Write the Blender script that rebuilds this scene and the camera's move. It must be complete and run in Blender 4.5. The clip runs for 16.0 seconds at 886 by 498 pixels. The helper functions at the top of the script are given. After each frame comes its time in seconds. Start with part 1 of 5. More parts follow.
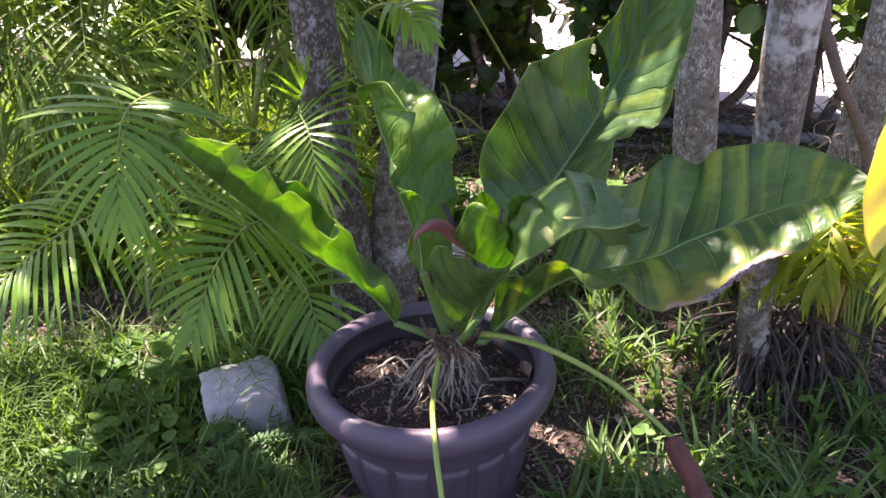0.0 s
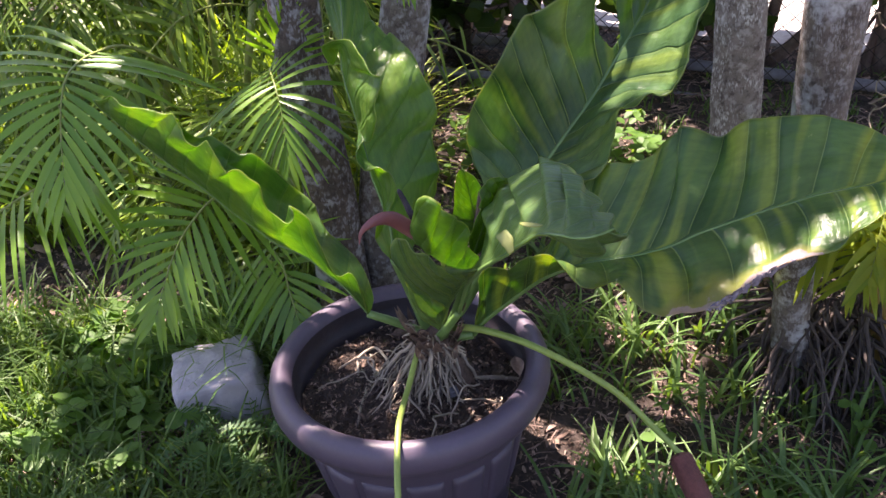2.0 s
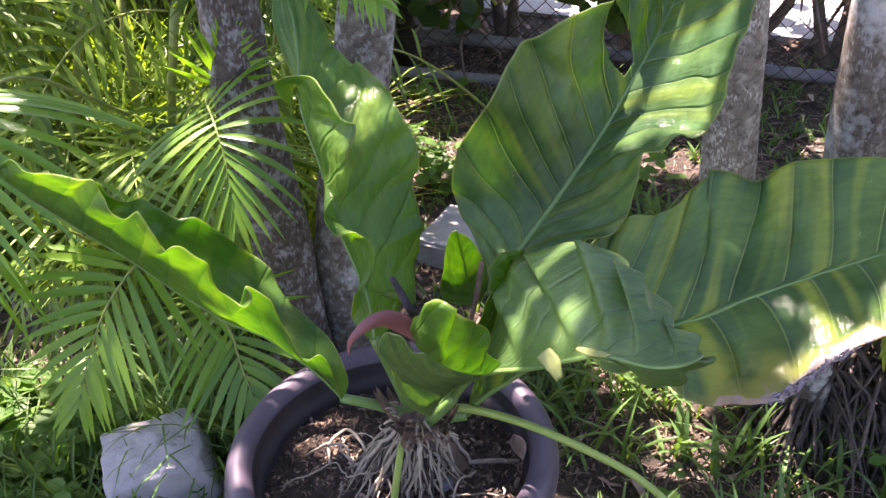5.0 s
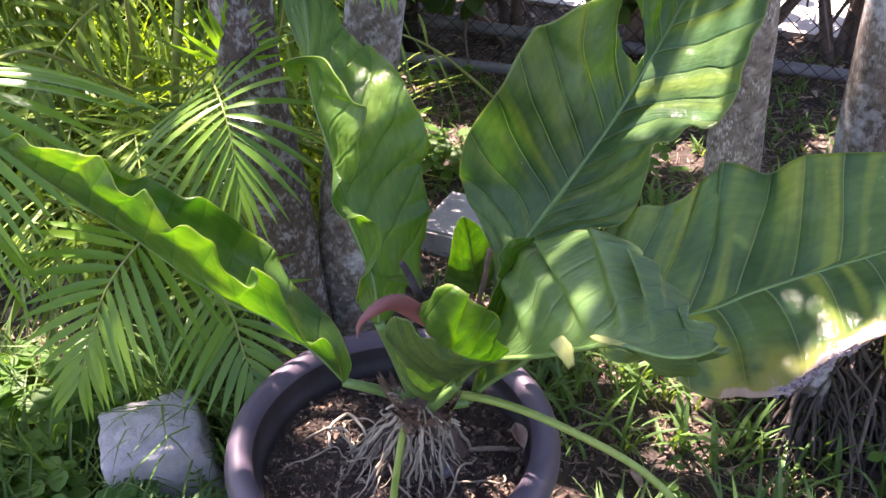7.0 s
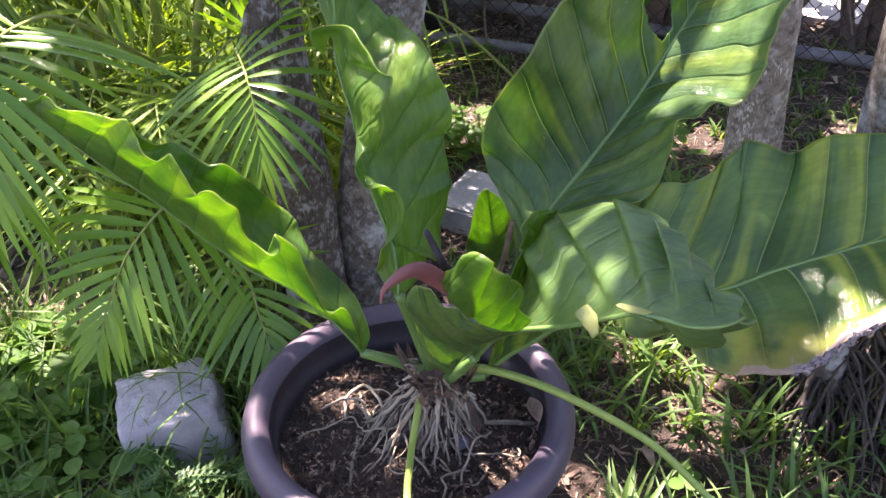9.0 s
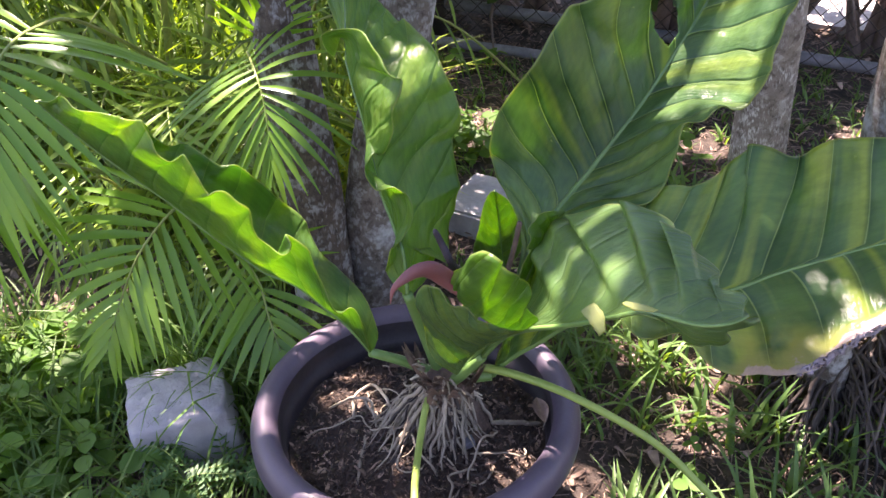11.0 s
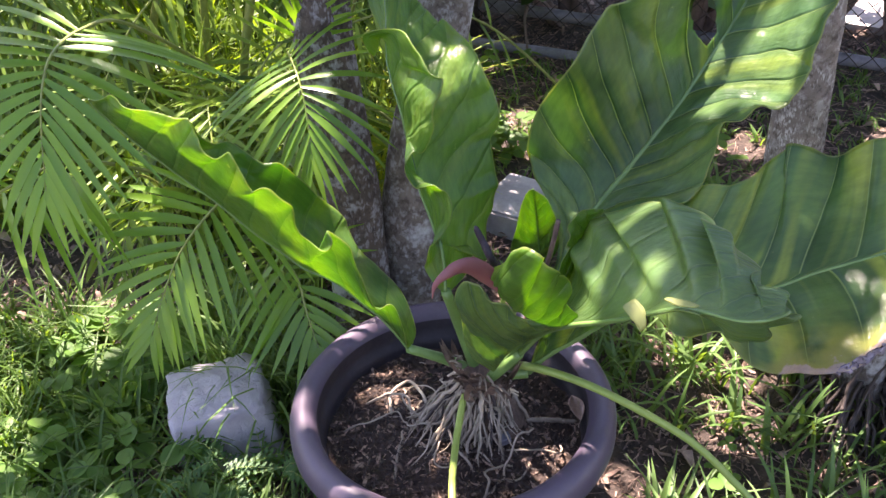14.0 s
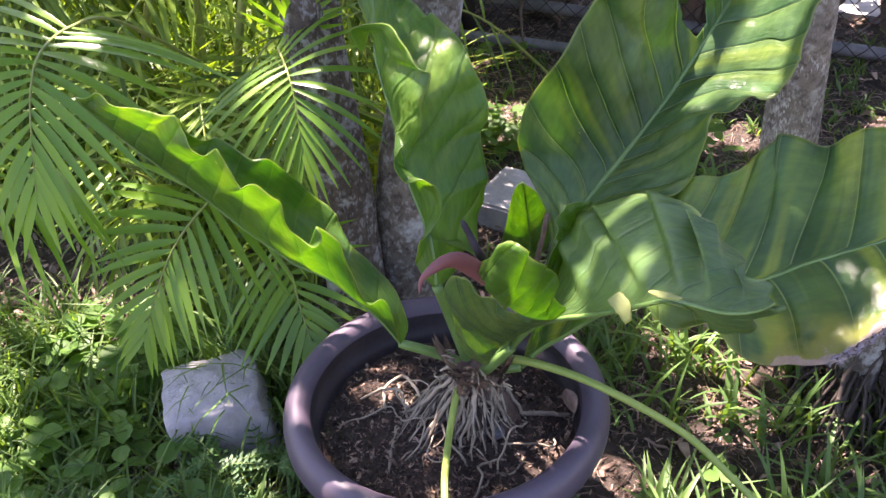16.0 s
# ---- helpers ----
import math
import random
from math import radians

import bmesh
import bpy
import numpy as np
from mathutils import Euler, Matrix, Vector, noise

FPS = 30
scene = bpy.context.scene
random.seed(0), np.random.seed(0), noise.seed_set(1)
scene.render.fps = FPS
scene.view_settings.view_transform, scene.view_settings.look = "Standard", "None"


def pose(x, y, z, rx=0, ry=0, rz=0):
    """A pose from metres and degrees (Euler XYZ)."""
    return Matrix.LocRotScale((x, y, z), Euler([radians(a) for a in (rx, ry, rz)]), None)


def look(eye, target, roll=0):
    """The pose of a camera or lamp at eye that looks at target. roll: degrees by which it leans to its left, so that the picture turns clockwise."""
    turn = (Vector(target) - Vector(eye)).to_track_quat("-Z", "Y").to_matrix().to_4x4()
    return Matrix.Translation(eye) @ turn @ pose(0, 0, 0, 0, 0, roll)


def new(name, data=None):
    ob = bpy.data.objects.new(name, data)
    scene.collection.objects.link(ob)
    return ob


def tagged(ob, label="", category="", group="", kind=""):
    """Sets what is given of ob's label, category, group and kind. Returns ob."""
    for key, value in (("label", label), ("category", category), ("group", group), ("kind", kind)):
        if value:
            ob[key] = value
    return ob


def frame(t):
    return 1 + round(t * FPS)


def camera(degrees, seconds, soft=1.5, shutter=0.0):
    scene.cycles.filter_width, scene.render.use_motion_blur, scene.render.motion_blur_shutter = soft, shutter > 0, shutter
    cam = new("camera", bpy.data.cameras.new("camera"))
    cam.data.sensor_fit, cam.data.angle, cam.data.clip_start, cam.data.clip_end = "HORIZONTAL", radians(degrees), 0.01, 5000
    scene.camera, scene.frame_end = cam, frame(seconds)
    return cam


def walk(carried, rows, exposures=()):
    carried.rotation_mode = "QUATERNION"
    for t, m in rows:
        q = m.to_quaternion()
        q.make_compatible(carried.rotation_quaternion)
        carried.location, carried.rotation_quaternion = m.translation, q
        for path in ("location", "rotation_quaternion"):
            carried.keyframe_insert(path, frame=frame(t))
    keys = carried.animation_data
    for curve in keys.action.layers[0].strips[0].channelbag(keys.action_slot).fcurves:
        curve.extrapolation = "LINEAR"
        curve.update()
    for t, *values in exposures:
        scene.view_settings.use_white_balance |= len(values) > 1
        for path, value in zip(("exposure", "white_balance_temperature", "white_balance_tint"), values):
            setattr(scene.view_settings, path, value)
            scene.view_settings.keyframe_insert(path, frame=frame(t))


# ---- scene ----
cam = camera(50.5, 16.0)
METRES, EYE, TILT, LEAN, TURN = 0.8, 1.3, -27.0, 3.0, 0.0
ROWS = [
    (0.0, 0.0, 0.0, 0.0, -0.0, 0.0, 0.0),
    (0.5, 0.0071, 0.0228, 0.0012, -0.25, -1.5, 0.51),
    (1.0, 0.0553, 0.0742, 0.0229, 1.27, -1.85, 0.63),
    (1.5, 0.1226, 0.1923, 0.0783, 3.26, -2.57, -0.29),
    (2.0, 0.185, 0.2756, 0.1091, 4.55, -4.47, -0.69),
    (2.5, 0.1497, 0.3886, 0.1459, 3.26, -6.17, -0.67),
    (3.0, 0.0666, 0.5153, 0.2081, 0.31, -6.4, 0.22),
    (3.5, 0.0541, 0.5536, 0.2337, -0.39, -6.01, 0.8),
    (6.0, 0.0541, 0.5898, 0.2503, -0.56, -6.61, 1.03),
    (6.5, 0.0358, 0.5878, 0.2504, -0.24, -6.77, 0.13),
    (7.0, 0.0325, 0.5924, 0.2425, -0.8, -6.98, -0.38),
    (7.5, 0.033, 0.5807, 0.2393, -0.81, -7.04, -0.59),
    (8.0, 0.0132, 0.5867, 0.2302, -0.13, -7.52, -1.16),
    (8.5, 0.0071, 0.5915, 0.2289, 0.04, -7.85, -1.61),
    (9.0, 0.0134, 0.5868, 0.2251, -0.13, -7.99, -1.59),
    (11.5, 0.0074, 0.5656, 0.2207, 0.3, -7.63, -1.82),
    (12.0, 0.0221, 0.567, 0.2218, 0.38, -7.8, -1.03),
    (12.5, 0.0198, 0.5658, 0.219, 0.53, -7.92, -1.1),
    (13.0, 0.0015, 0.5572, 0.2137, 1.07, -7.83, -1.75),
    (13.5, -0.0067, 0.5484, 0.21, 1.64, -7.69, -2.02),
    (14.0, -0.0075, 0.5486, 0.2156, 1.94, -7.61, -1.94),
    (14.5, 0.0041, 0.5576, 0.2182, 2.18, -7.86, -1.54),
    (15.0, 0.0294, 0.5782, 0.225, 2.4, -8.49, -1.16),
    (15.5, 0.0356, 0.5797, 0.2244, 2.16, -8.65, -1.0),
    (16.0, 0.0138, 0.5522, 0.2166, 2.1, -7.98, -1.31),
]
walk(cam, [(t, pose(0, 0, EYE, TILT, LEAN, TURN) @ pose(METRES * x, METRES * y, METRES * z, 90 + pitch, roll, yaw)) for t, x, y, z, yaw, pitch, roll in ROWS],
     exposures=[(0.0, 2.42, 7100, 31), (2.4, 2.30, 7100, 31), (3.0, 2.79, 7100, 31), (16.0, 2.79, 7100, 31)])


# ---- light ----
SUN = Vector((-0.28, 0.33, 1.0)).normalized()
world = bpy.data.worlds.new("sky")
scene.world = world
world.use_nodes = True
wn = world.node_tree
sky = wn.nodes.new("ShaderNodeTexSky")
sky.sky_type = "NISHITA"
sky.sun_disc = False
sky.sun_elevation = math.asin(SUN.z)
sky.sun_rotation = math.atan2(SUN.x, SUN.y)
wn.nodes["Background"].inputs["Strength"].default_value = 0.082
wn.links.new(sky.outputs[0], wn.nodes["Background"].inputs["Color"])
sun = new("sun", bpy.data.lights.new("sun", "SUN"))
sun.data.energy, sun.data.angle, sun.data.color = 5.0, radians(0.53), (1.0, 0.95, 0.86)
sun.matrix_world = look((0, 0, 0), -SUN)
sun.location = SUN * 12


# ---- materials ----
def nodes_of(name):
    m = bpy.data.materials.new(name)
    m.use_nodes = True
    return m, m.node_tree, m.node_tree.nodes["Principled BSDF"]


def add(nt, kind, **inputs):
    n = nt.nodes.new("ShaderNode" + kind)
    for k, v in inputs.items():
        n.inputs[k.replace("_", " ")].default_value = v
    return n


def ramp(nt, fac, stops):
    r = nt.nodes.new("ShaderNodeValToRGB")
    e = r.color_ramp.elements
    while len(e) < len(stops):
        e.new(0.5)
    for el, (p, c) in zip(e, stops):
        el.position, el.color = p, (*c, 1)
    nt.links.new(fac, r.inputs[0])
    return r.outputs[0]


def mix(nt, fac, a, b, mode="MIX"):
    n = nt.nodes.new("ShaderNodeMix")
    n.data_type, n.blend_type = "RGBA", mode
    for sock, v in ((n.inputs[0], fac), (n.inputs[6], a), (n.inputs[7], b)):
        if isinstance(v, (int, float)):
            sock.default_value = v
        elif isinstance(v, tuple):
            sock.default_value = (*v, 1)
        else:
            nt.links.new(v, sock)
    return n.outputs[2]


def maths(nt, op, a, b=0.0, c=0.0):
    n = nt.nodes.new("ShaderNodeMath")
    n.operation = op
    for sock, v in zip(n.inputs, (a, b, c)):
        if isinstance(v, (int, float)):
            sock.default_value = v
        else:
            nt.links.new(v, sock)
    return n.outputs[0]


def noise_tex(nt, scale, detail=6.0, rough=0.6, vector=None):
    n = add(nt, "TexNoise", Scale=scale, Detail=detail, Roughness=rough)
    if vector is None:
        vector = nt.nodes.new("ShaderNodeTexCoord").outputs["Object"]
    nt.links.new(vector, n.inputs["Vector"])
    return n.outputs["Fac"]


def bumped(nt, b, height, strength, distance):
    n = add(nt, "Bump", Strength=strength, Distance=distance)
    nt.links.new(height, n.inputs["Height"])
    nt.links.new(n.outputs[0], b.inputs["Normal"])


def plain(name, dark, light, scale=8.0, rough=0.7, bump=0.5, bscale=60.0, dist=0.003, vary=0.15, metal=0.0, fine=0.3, island=False):
    """A matt surface with two scales of colour change and fine relief."""
    m, nt, b = nodes_of(name)
    big = ramp(nt, noise_tex(nt, scale), [(0.3, dark), (0.7, light)])
    small = noise_tex(nt, bscale, 8.0, 0.7)
    grain = ramp(nt, small, [(0.25, (1 - fine,) * 3), (0.75, (1 + fine,) * 3)])
    col = mix(nt, 1.0, big, grain, "MULTIPLY")
    info = nt.nodes.new("ShaderNodeObjectInfo")
    each = nt.nodes.new("ShaderNodeNewGeometry").outputs["Random Per Island"] if island else info.outputs["Random"]
    v = maths(nt, "MULTIPLY_ADD", each, 2 * vary, 1 - vary)
    hsv = add(nt, "HueSaturation")
    nt.links.new(v, hsv.inputs["Value"])
    nt.links.new(col, hsv.inputs["Color"])
    nt.links.new(hsv.outputs[0], b.inputs["Base Color"])
    b.inputs["Roughness"].default_value, b.inputs["Metallic"].default_value = rough, metal
    bumped(nt, b, small, bump, dist)
    return m


def foliage(name, dark, light, rough=0.4, through_light=0.45, scale=3.0, island=True, gloss=0.3):
    """Thin green leaves that let sunlight through."""
    m, nt, b = nodes_of(name)
    geo = nt.nodes.new("ShaderNodeNewGeometry")
    info = nt.nodes.new("ShaderNodeObjectInfo")
    each = geo.outputs["Random Per Island"] if island else info.outputs["Random"]
    f = maths(nt, "MULTIPLY_ADD", each, 0.6, maths(nt, "MULTIPLY", noise_tex(nt, scale), 0.5))
    col = ramp(nt, f, [(0.15, dark), (0.85, light)])
    nt.links.new(col, b.inputs["Base Color"])
    b.inputs["Roughness"].default_value = rough
    b.inputs["Specular IOR Level"].default_value = gloss
    glow = add(nt, "BsdfTranslucent")
    tint = mix(nt, 1.0, col, (2.5, 2.3, 0.55), "MULTIPLY")
    nt.links.new(tint, glow.inputs["Color"])
    bumped(nt, b, noise_tex(nt, 90.0), 0.25, 0.002)
    mx = add(nt, "MixShader", Fac=through_light)
    nt.links.new(b.outputs[0], mx.inputs[1])
    nt.links.new(glow.outputs[0], mx.inputs[2])
    nt.links.new(mx.outputs[0], nt.nodes["Material Output"].inputs["Surface"])
    return m


def big_leaf(name, dark, light, yellow=0.0, burn=False, thin=0.45, lines=0.42, bands=1.0, pale=(0.185, 0.255, 0.045), gloss=0.55):
    """A broad leathery leaf: pale side veins, lighter streaks between them, a pale margin, small holes and blotches;
    shade of the quilting painted in.
    """
    m, nt, b = nodes_of(name)
    uv = nt.nodes.new("ShaderNodeUVMap")
    uv.uv_map = "vein"
    sep = nt.nodes.new("ShaderNodeSeparateXYZ")
    nt.links.new(uv.outputs[0], sep.inputs[0])
    u, v = sep.outputs[0], sep.outputs[1]
    av = maths(nt, "ABSOLUTE", v)
    fr = maths(nt, "FRACT", u)
    near = maths(nt, "SUBTRACT", 0.5, maths(nt, "ABSOLUTE", maths(nt, "SUBTRACT", fr, 0.5)))
    vein = maths(nt, "LESS_THAN", near, maths(nt, "MULTIPLY_ADD", av, -0.012, 0.020))
    # shade of the vein grooves, painted as a dark flank beside each vein
    flank_shade = ramp(nt, near, [(0.015, (0.72, 0.76, 0.74)), (0.13, (1, 1, 1))])
    obj = nt.nodes.new("ShaderNodeTexCoord").outputs["Object"]
    base = ramp(nt, noise_tex(nt, 9.0, 3.0, 0.5, obj), [(0.35, dark), (0.68, light)])
    stretch = add(nt, "Mapping", Scale=(1.6, 0.35, 1.0))
    nt.links.new(uv.outputs[0], stretch.inputs[0])
    streak = ramp(nt, noise_tex(nt, 1.1, 2.0, 0.4, stretch.outputs[0]), [(0.50, (0, 0, 0)), (0.66, (1, 1, 1))])
    ymask = maths(nt, "MULTIPLY", streak, yellow)
    col = mix(nt, ymask, base, pale)
    # random tone per strip, plus a sawtooth that paints the quilting's light and shade
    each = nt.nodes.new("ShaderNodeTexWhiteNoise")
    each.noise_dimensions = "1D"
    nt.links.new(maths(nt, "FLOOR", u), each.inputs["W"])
    band_shade = maths(nt, "MULTIPLY_ADD", fr, 0.34, maths(nt, "MULTIPLY_ADD", each.outputs["Value"], 0.22, 0.72))
    band_shade = maths(nt, "MULTIPLY_ADD", maths(nt, "SUBTRACT", band_shade, 1.0), bands, 1.0)
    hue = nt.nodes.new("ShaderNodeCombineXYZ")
    nt.links.new(maths(nt, "MULTIPLY", band_shade, band_shade), hue.inputs[0])
    nt.links.new(band_shade, hue.inputs[1])
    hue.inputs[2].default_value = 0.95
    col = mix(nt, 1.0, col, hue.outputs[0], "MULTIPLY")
    quilt = add(nt, "Mapping", Scale=(2.2, 16.0, 1.0))
    nt.links.new(uv.outputs[0], quilt.inputs[0])
    cells = noise_tex(nt, 1.0, 4.0, 0.6, quilt.outputs[0])
    col = mix(nt, 1.0, col, ramp(nt, cells, [(0.3, (0.84, 0.86, 0.86)), (0.7, (1.14, 1.12, 1.12))]), "MULTIPLY")
    col = mix(nt, min(1.0, 1.6 * lines), col, flank_shade, "MULTIPLY")
    col = mix(nt, maths(nt, "MULTIPLY", vein, lines), col, (0.24, 0.35, 0.13))
    margin = maths(nt, "GREATER_THAN", av, 0.986)
    col = mix(nt, maths(nt, "MULTIPLY", margin, 0.5), col, (0.22, 0.26, 0.11))
    spots = ramp(nt, noise_tex(nt, 55.0, 4.0, 0.6, obj), [(0.70, (0, 0, 0)), (0.74, (1, 1, 1))])
    col = mix(nt, maths(nt, "MULTIPLY", spots, 0.35), col, (0.30, 0.36, 0.16))
    if burn:
        edge = maths(nt, "MULTIPLY_ADD", noise_tex(nt, 14.0, 5.0, 0.6, obj), 0.7, maths(nt, "SUBTRACT", v, 1.02))
        off = maths(nt, "ABSOLUTE", maths(nt, "SUBTRACT", u, 12.3))
        edge = maths(nt, "SUBTRACT", edge, maths(nt, "MULTIPLY", maths(nt, "MAXIMUM", maths(nt, "SUBTRACT", off, 1.4), 0.0), 0.28))
        lobe = maths(nt, "SUBTRACT", 1.0, maths(nt, "MULTIPLY", maths(nt, "ABSOLUTE", maths(nt, "SUBTRACT", u, 10.8)), 0.32))
        lobe = maths(nt, "MULTIPLY", lobe, ramp(nt, v, [(0.35, (0, 0, 0)), (0.70, (1, 1, 1))]))
        lobe = maths(nt, "MULTIPLY", lobe, ramp(nt, noise_tex(nt, 16.0, 3.0, 0.5, obj), [(0.38, (0, 0, 0)), (0.58, (1, 1, 1))]))
        col = mix(nt, maths(nt, "MAXIMUM", lobe, 0.0), col, (0.26, 0.28, 0.06))
        rim = ramp(nt, edge, [(0.20, (0, 0, 0)), (0.22, (1, 1, 1))])
        halo = ramp(nt, edge, [(0.06, (0, 0, 0)), (0.20, (1, 1, 1))])
        col = mix(nt, halo, col, (0.21, 0.23, 0.075))
        col = mix(nt, rim, col, mix(nt, noise_tex(nt, 60.0, 5.0, 0.7, obj), (0.15, 0.13, 0.15), (0.44, 0.40, 0.45)))
    nt.links.new(col, b.inputs["Base Color"])
    b.inputs["Roughness"].default_value = 0.33
    b.inputs["Specular IOR Level"].default_value = gloss
    net = add(nt, "Mapping", Scale=(7.0, 7.0, 1.0))
    nt.links.new(uv.outputs[0], net.inputs[0])
    ridges = noise_tex(nt, 1.0, 3.0, 0.55, net.outputs[0])
    relief = maths(nt, "ADD", noise_tex(nt, 20.0, 3.0, 0.5, obj), maths(nt, "MULTIPLY", noise_tex(nt, 90.0, 4.0, 0.6, obj), 0.3))
    groove = maths(nt, "MINIMUM", maths(nt, "MULTIPLY", near, 11.0), 1.0)
    relief = maths(nt, "MULTIPLY_ADD", groove, 0.55, relief)
    side = maths(nt, "FRACT", maths(nt, "MULTIPLY", u, 6.0))
    side = maths(nt, "MINIMUM", maths(nt, "MULTIPLY", maths(nt, "SUBTRACT", 0.5, maths(nt, "ABSOLUTE", maths(nt, "SUBTRACT", side, 0.5))), 3.0), 1.0)
    relief = maths(nt, "MULTIPLY_ADD", side, 0.035, relief)
    relief = maths(nt, "MULTIPLY_ADD", cells, 0.35, relief)
    bumped(nt, b, maths(nt, "MULTIPLY_ADD", ridges, 0.5, relief), 0.5, 0.0055)
    glow = add(nt, "BsdfTranslucent")
    nt.links.new(mix(nt, 1.0, col, (3.2, 2.75, 0.65), "MULTIPLY"), glow.inputs["Color"])
    mx = add(nt, "MixShader", Fac=thin)
    nt.links.new(b.outputs[0], mx.inputs[1])
    nt.links.new(glow.outputs[0], mx.inputs[2])
    nt.links.new(mx.outputs[0], nt.nodes["Material Output"].inputs["Surface"])
    return m


def bark_mat(name, dark, light, patch, cover, speckle=0.3):
    """Grey bark with lichen patches of two sizes."""
    m, nt, b = nodes_of(name)
    obj = nt.nodes.new("ShaderNodeTexCoord").outputs["Object"]
    base = ramp(nt, noise_tex(nt, 22.0, 8.0, 0.7, obj), [(0.3, dark), (0.7, light)])
    vor = add(nt, "TexVoronoi", Scale=95.0)
    warp = mix(nt, 0.03, obj, add(nt, "TexNoise", Scale=40.0).outputs["Color"])
    nt.links.new(warp, vor.inputs["Vector"])
    dots = ramp(nt, vor.outputs["Distance"], [(0.28, (1, 1, 1)), (0.48, (0, 0, 0))])
    large = ramp(nt, noise_tex(nt, 9.0, 5.0, 0.65, obj), [(0.62 - cover, (0, 0, 0)), (0.70 - cover, (1, 1, 1))])
    some = ramp(nt, noise_tex(nt, 14.0, 4.0, 0.6, obj), [(0.36, (0, 0, 0)), (0.50, (1, 1, 1))])
    flecks = ramp(nt, noise_tex(nt, 38.0, 7.0, 0.65, obj), [(0.54, (0, 0, 0)), (0.60, (1, 1, 1))])
    col = mix(nt, maths(nt, "MULTIPLY", dots, maths(nt, "MULTIPLY", some, speckle)), base, patch)
    col = mix(nt, maths(nt, "MULTIPLY", flecks, 0.35), col, patch)
    cracks = ramp(nt, noise_tex(nt, 75.0, 6.0, 0.7, obj), [(0.36, (0.45, 0.42, 0.40)), (0.50, (1, 1, 1))])
    col = mix(nt, 1.0, col, cracks, "MULTIPLY")
    col = mix(nt, maths(nt, "MULTIPLY", large, 0.75), col, patch)
    nt.links.new(col, b.inputs["Base Color"])
    b.inputs["Roughness"].default_value = 0.9
    bumped(nt, b, noise_tex(nt, 60.0, 9.0, 0.75, obj), 0.8, 0.006)
    return m


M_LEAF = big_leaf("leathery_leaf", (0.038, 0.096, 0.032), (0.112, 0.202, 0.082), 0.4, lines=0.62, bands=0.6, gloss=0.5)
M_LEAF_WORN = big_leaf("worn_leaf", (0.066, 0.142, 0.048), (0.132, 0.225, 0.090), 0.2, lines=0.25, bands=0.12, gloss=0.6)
# lightened copy of leathery_leaf: part of the light shining through is in the colour
M_LEAF_SUN = big_leaf("backlit_thin_leaf", (0.060, 0.150, 0.032), (0.118, 0.228, 0.050), 0.3, thin=0.53, lines=0.18, bands=0.3)
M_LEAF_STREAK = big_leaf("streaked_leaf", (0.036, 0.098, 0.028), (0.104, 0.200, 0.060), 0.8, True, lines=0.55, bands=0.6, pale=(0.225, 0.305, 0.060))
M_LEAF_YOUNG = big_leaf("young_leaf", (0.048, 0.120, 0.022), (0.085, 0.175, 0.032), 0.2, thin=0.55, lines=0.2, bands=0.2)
M_SCORCHED = plain("scorched_leaf", (0.13, 0.10, 0.11), (0.36, 0.31, 0.33), 60, 0.85, 0.6, 150, 0.002, fine=0.25)
M_SCRAP = foliage("torn_leaf", (0.20, 0.25, 0.08), (0.33, 0.36, 0.14), 0.5, 0.35, 12.0)
M_RIB = plain("leaf_rib", (0.080, 0.165, 0.042), (0.12, 0.22, 0.058), 10, 0.45, 0.1, 80, 0.001, 0.05, fine=0.1)
M_STALK = plain("flower_stalk", (0.17, 0.26, 0.05), (0.25, 0.33, 0.07), 10, 0.5, 0.15, 90, 0.001, 0.05, fine=0.12)
M_SPATHE = foliage("withered_spathe", (0.14, 0.045, 0.048), (0.28, 0.125, 0.125), 0.45, 0.2, 25.0)
M_SPADIX = plain("spadix", (0.085, 0.026, 0.022), (0.17, 0.055, 0.045), 30, 0.75, 1.0, 230, 0.004, 0.05)
M_SPADIX_DARK = plain("dark_spadix", (0.012, 0.008, 0.012), (0.03, 0.018, 0.024), 30, 0.6, 0.8, 200, 0.002, 0.05)
M_ROOT = plain("aerial_root", (0.15, 0.118, 0.088), (0.43, 0.36, 0.265), 18, 0.85, 0.6, 120, 0.002, 0.25)
M_ROOT_DARK = plain("dark_root", (0.024, 0.018, 0.016), (0.092, 0.072, 0.064), 18, 0.9, 0.7, 110, 0.003, 0.3)
M_SHEATH = plain("dry_sheath", (0.07, 0.045, 0.035), (0.20, 0.13, 0.09), 30, 0.85, 0.8, 120, 0.003)
M_POT = plain("purple_brown_plastic", (0.062, 0.047, 0.068), (0.092, 0.071, 0.099), 6, 0.46, 0.15, 160, 0.0012, 0.03, fine=0.10)
# much darker than the plastic of rim and body
M_POT_INNER = plain("dark_plastic", (0.012, 0.009, 0.011), (0.032, 0.025, 0.029), 14, 0.6, 0.3, 120, 0.002, 0.03, fine=0.3)
M_SOIL = plain("potting_soil", (0.030, 0.019, 0.014), (0.085, 0.056, 0.042), 30, 0.95, 1.0, 130, 0.010, fine=0.6)
M_CHIP = plain("bark_chip", (0.08, 0.050, 0.037), (0.30, 0.21, 0.155), 40, 0.9, 0.7, 160, 0.003, 0.55, island=True)
M_GROUND = plain("garden_soil", (0.026, 0.019, 0.016), (0.10, 0.072, 0.057), 16, 0.95, 1.0, 70, 0.015, fine=0.6)
M_LITTER = plain("leaf_litter", (0.10, 0.062, 0.048), (0.36, 0.25, 0.20), 20, 0.9, 0.6, 110, 0.003, 0.6, island=True)
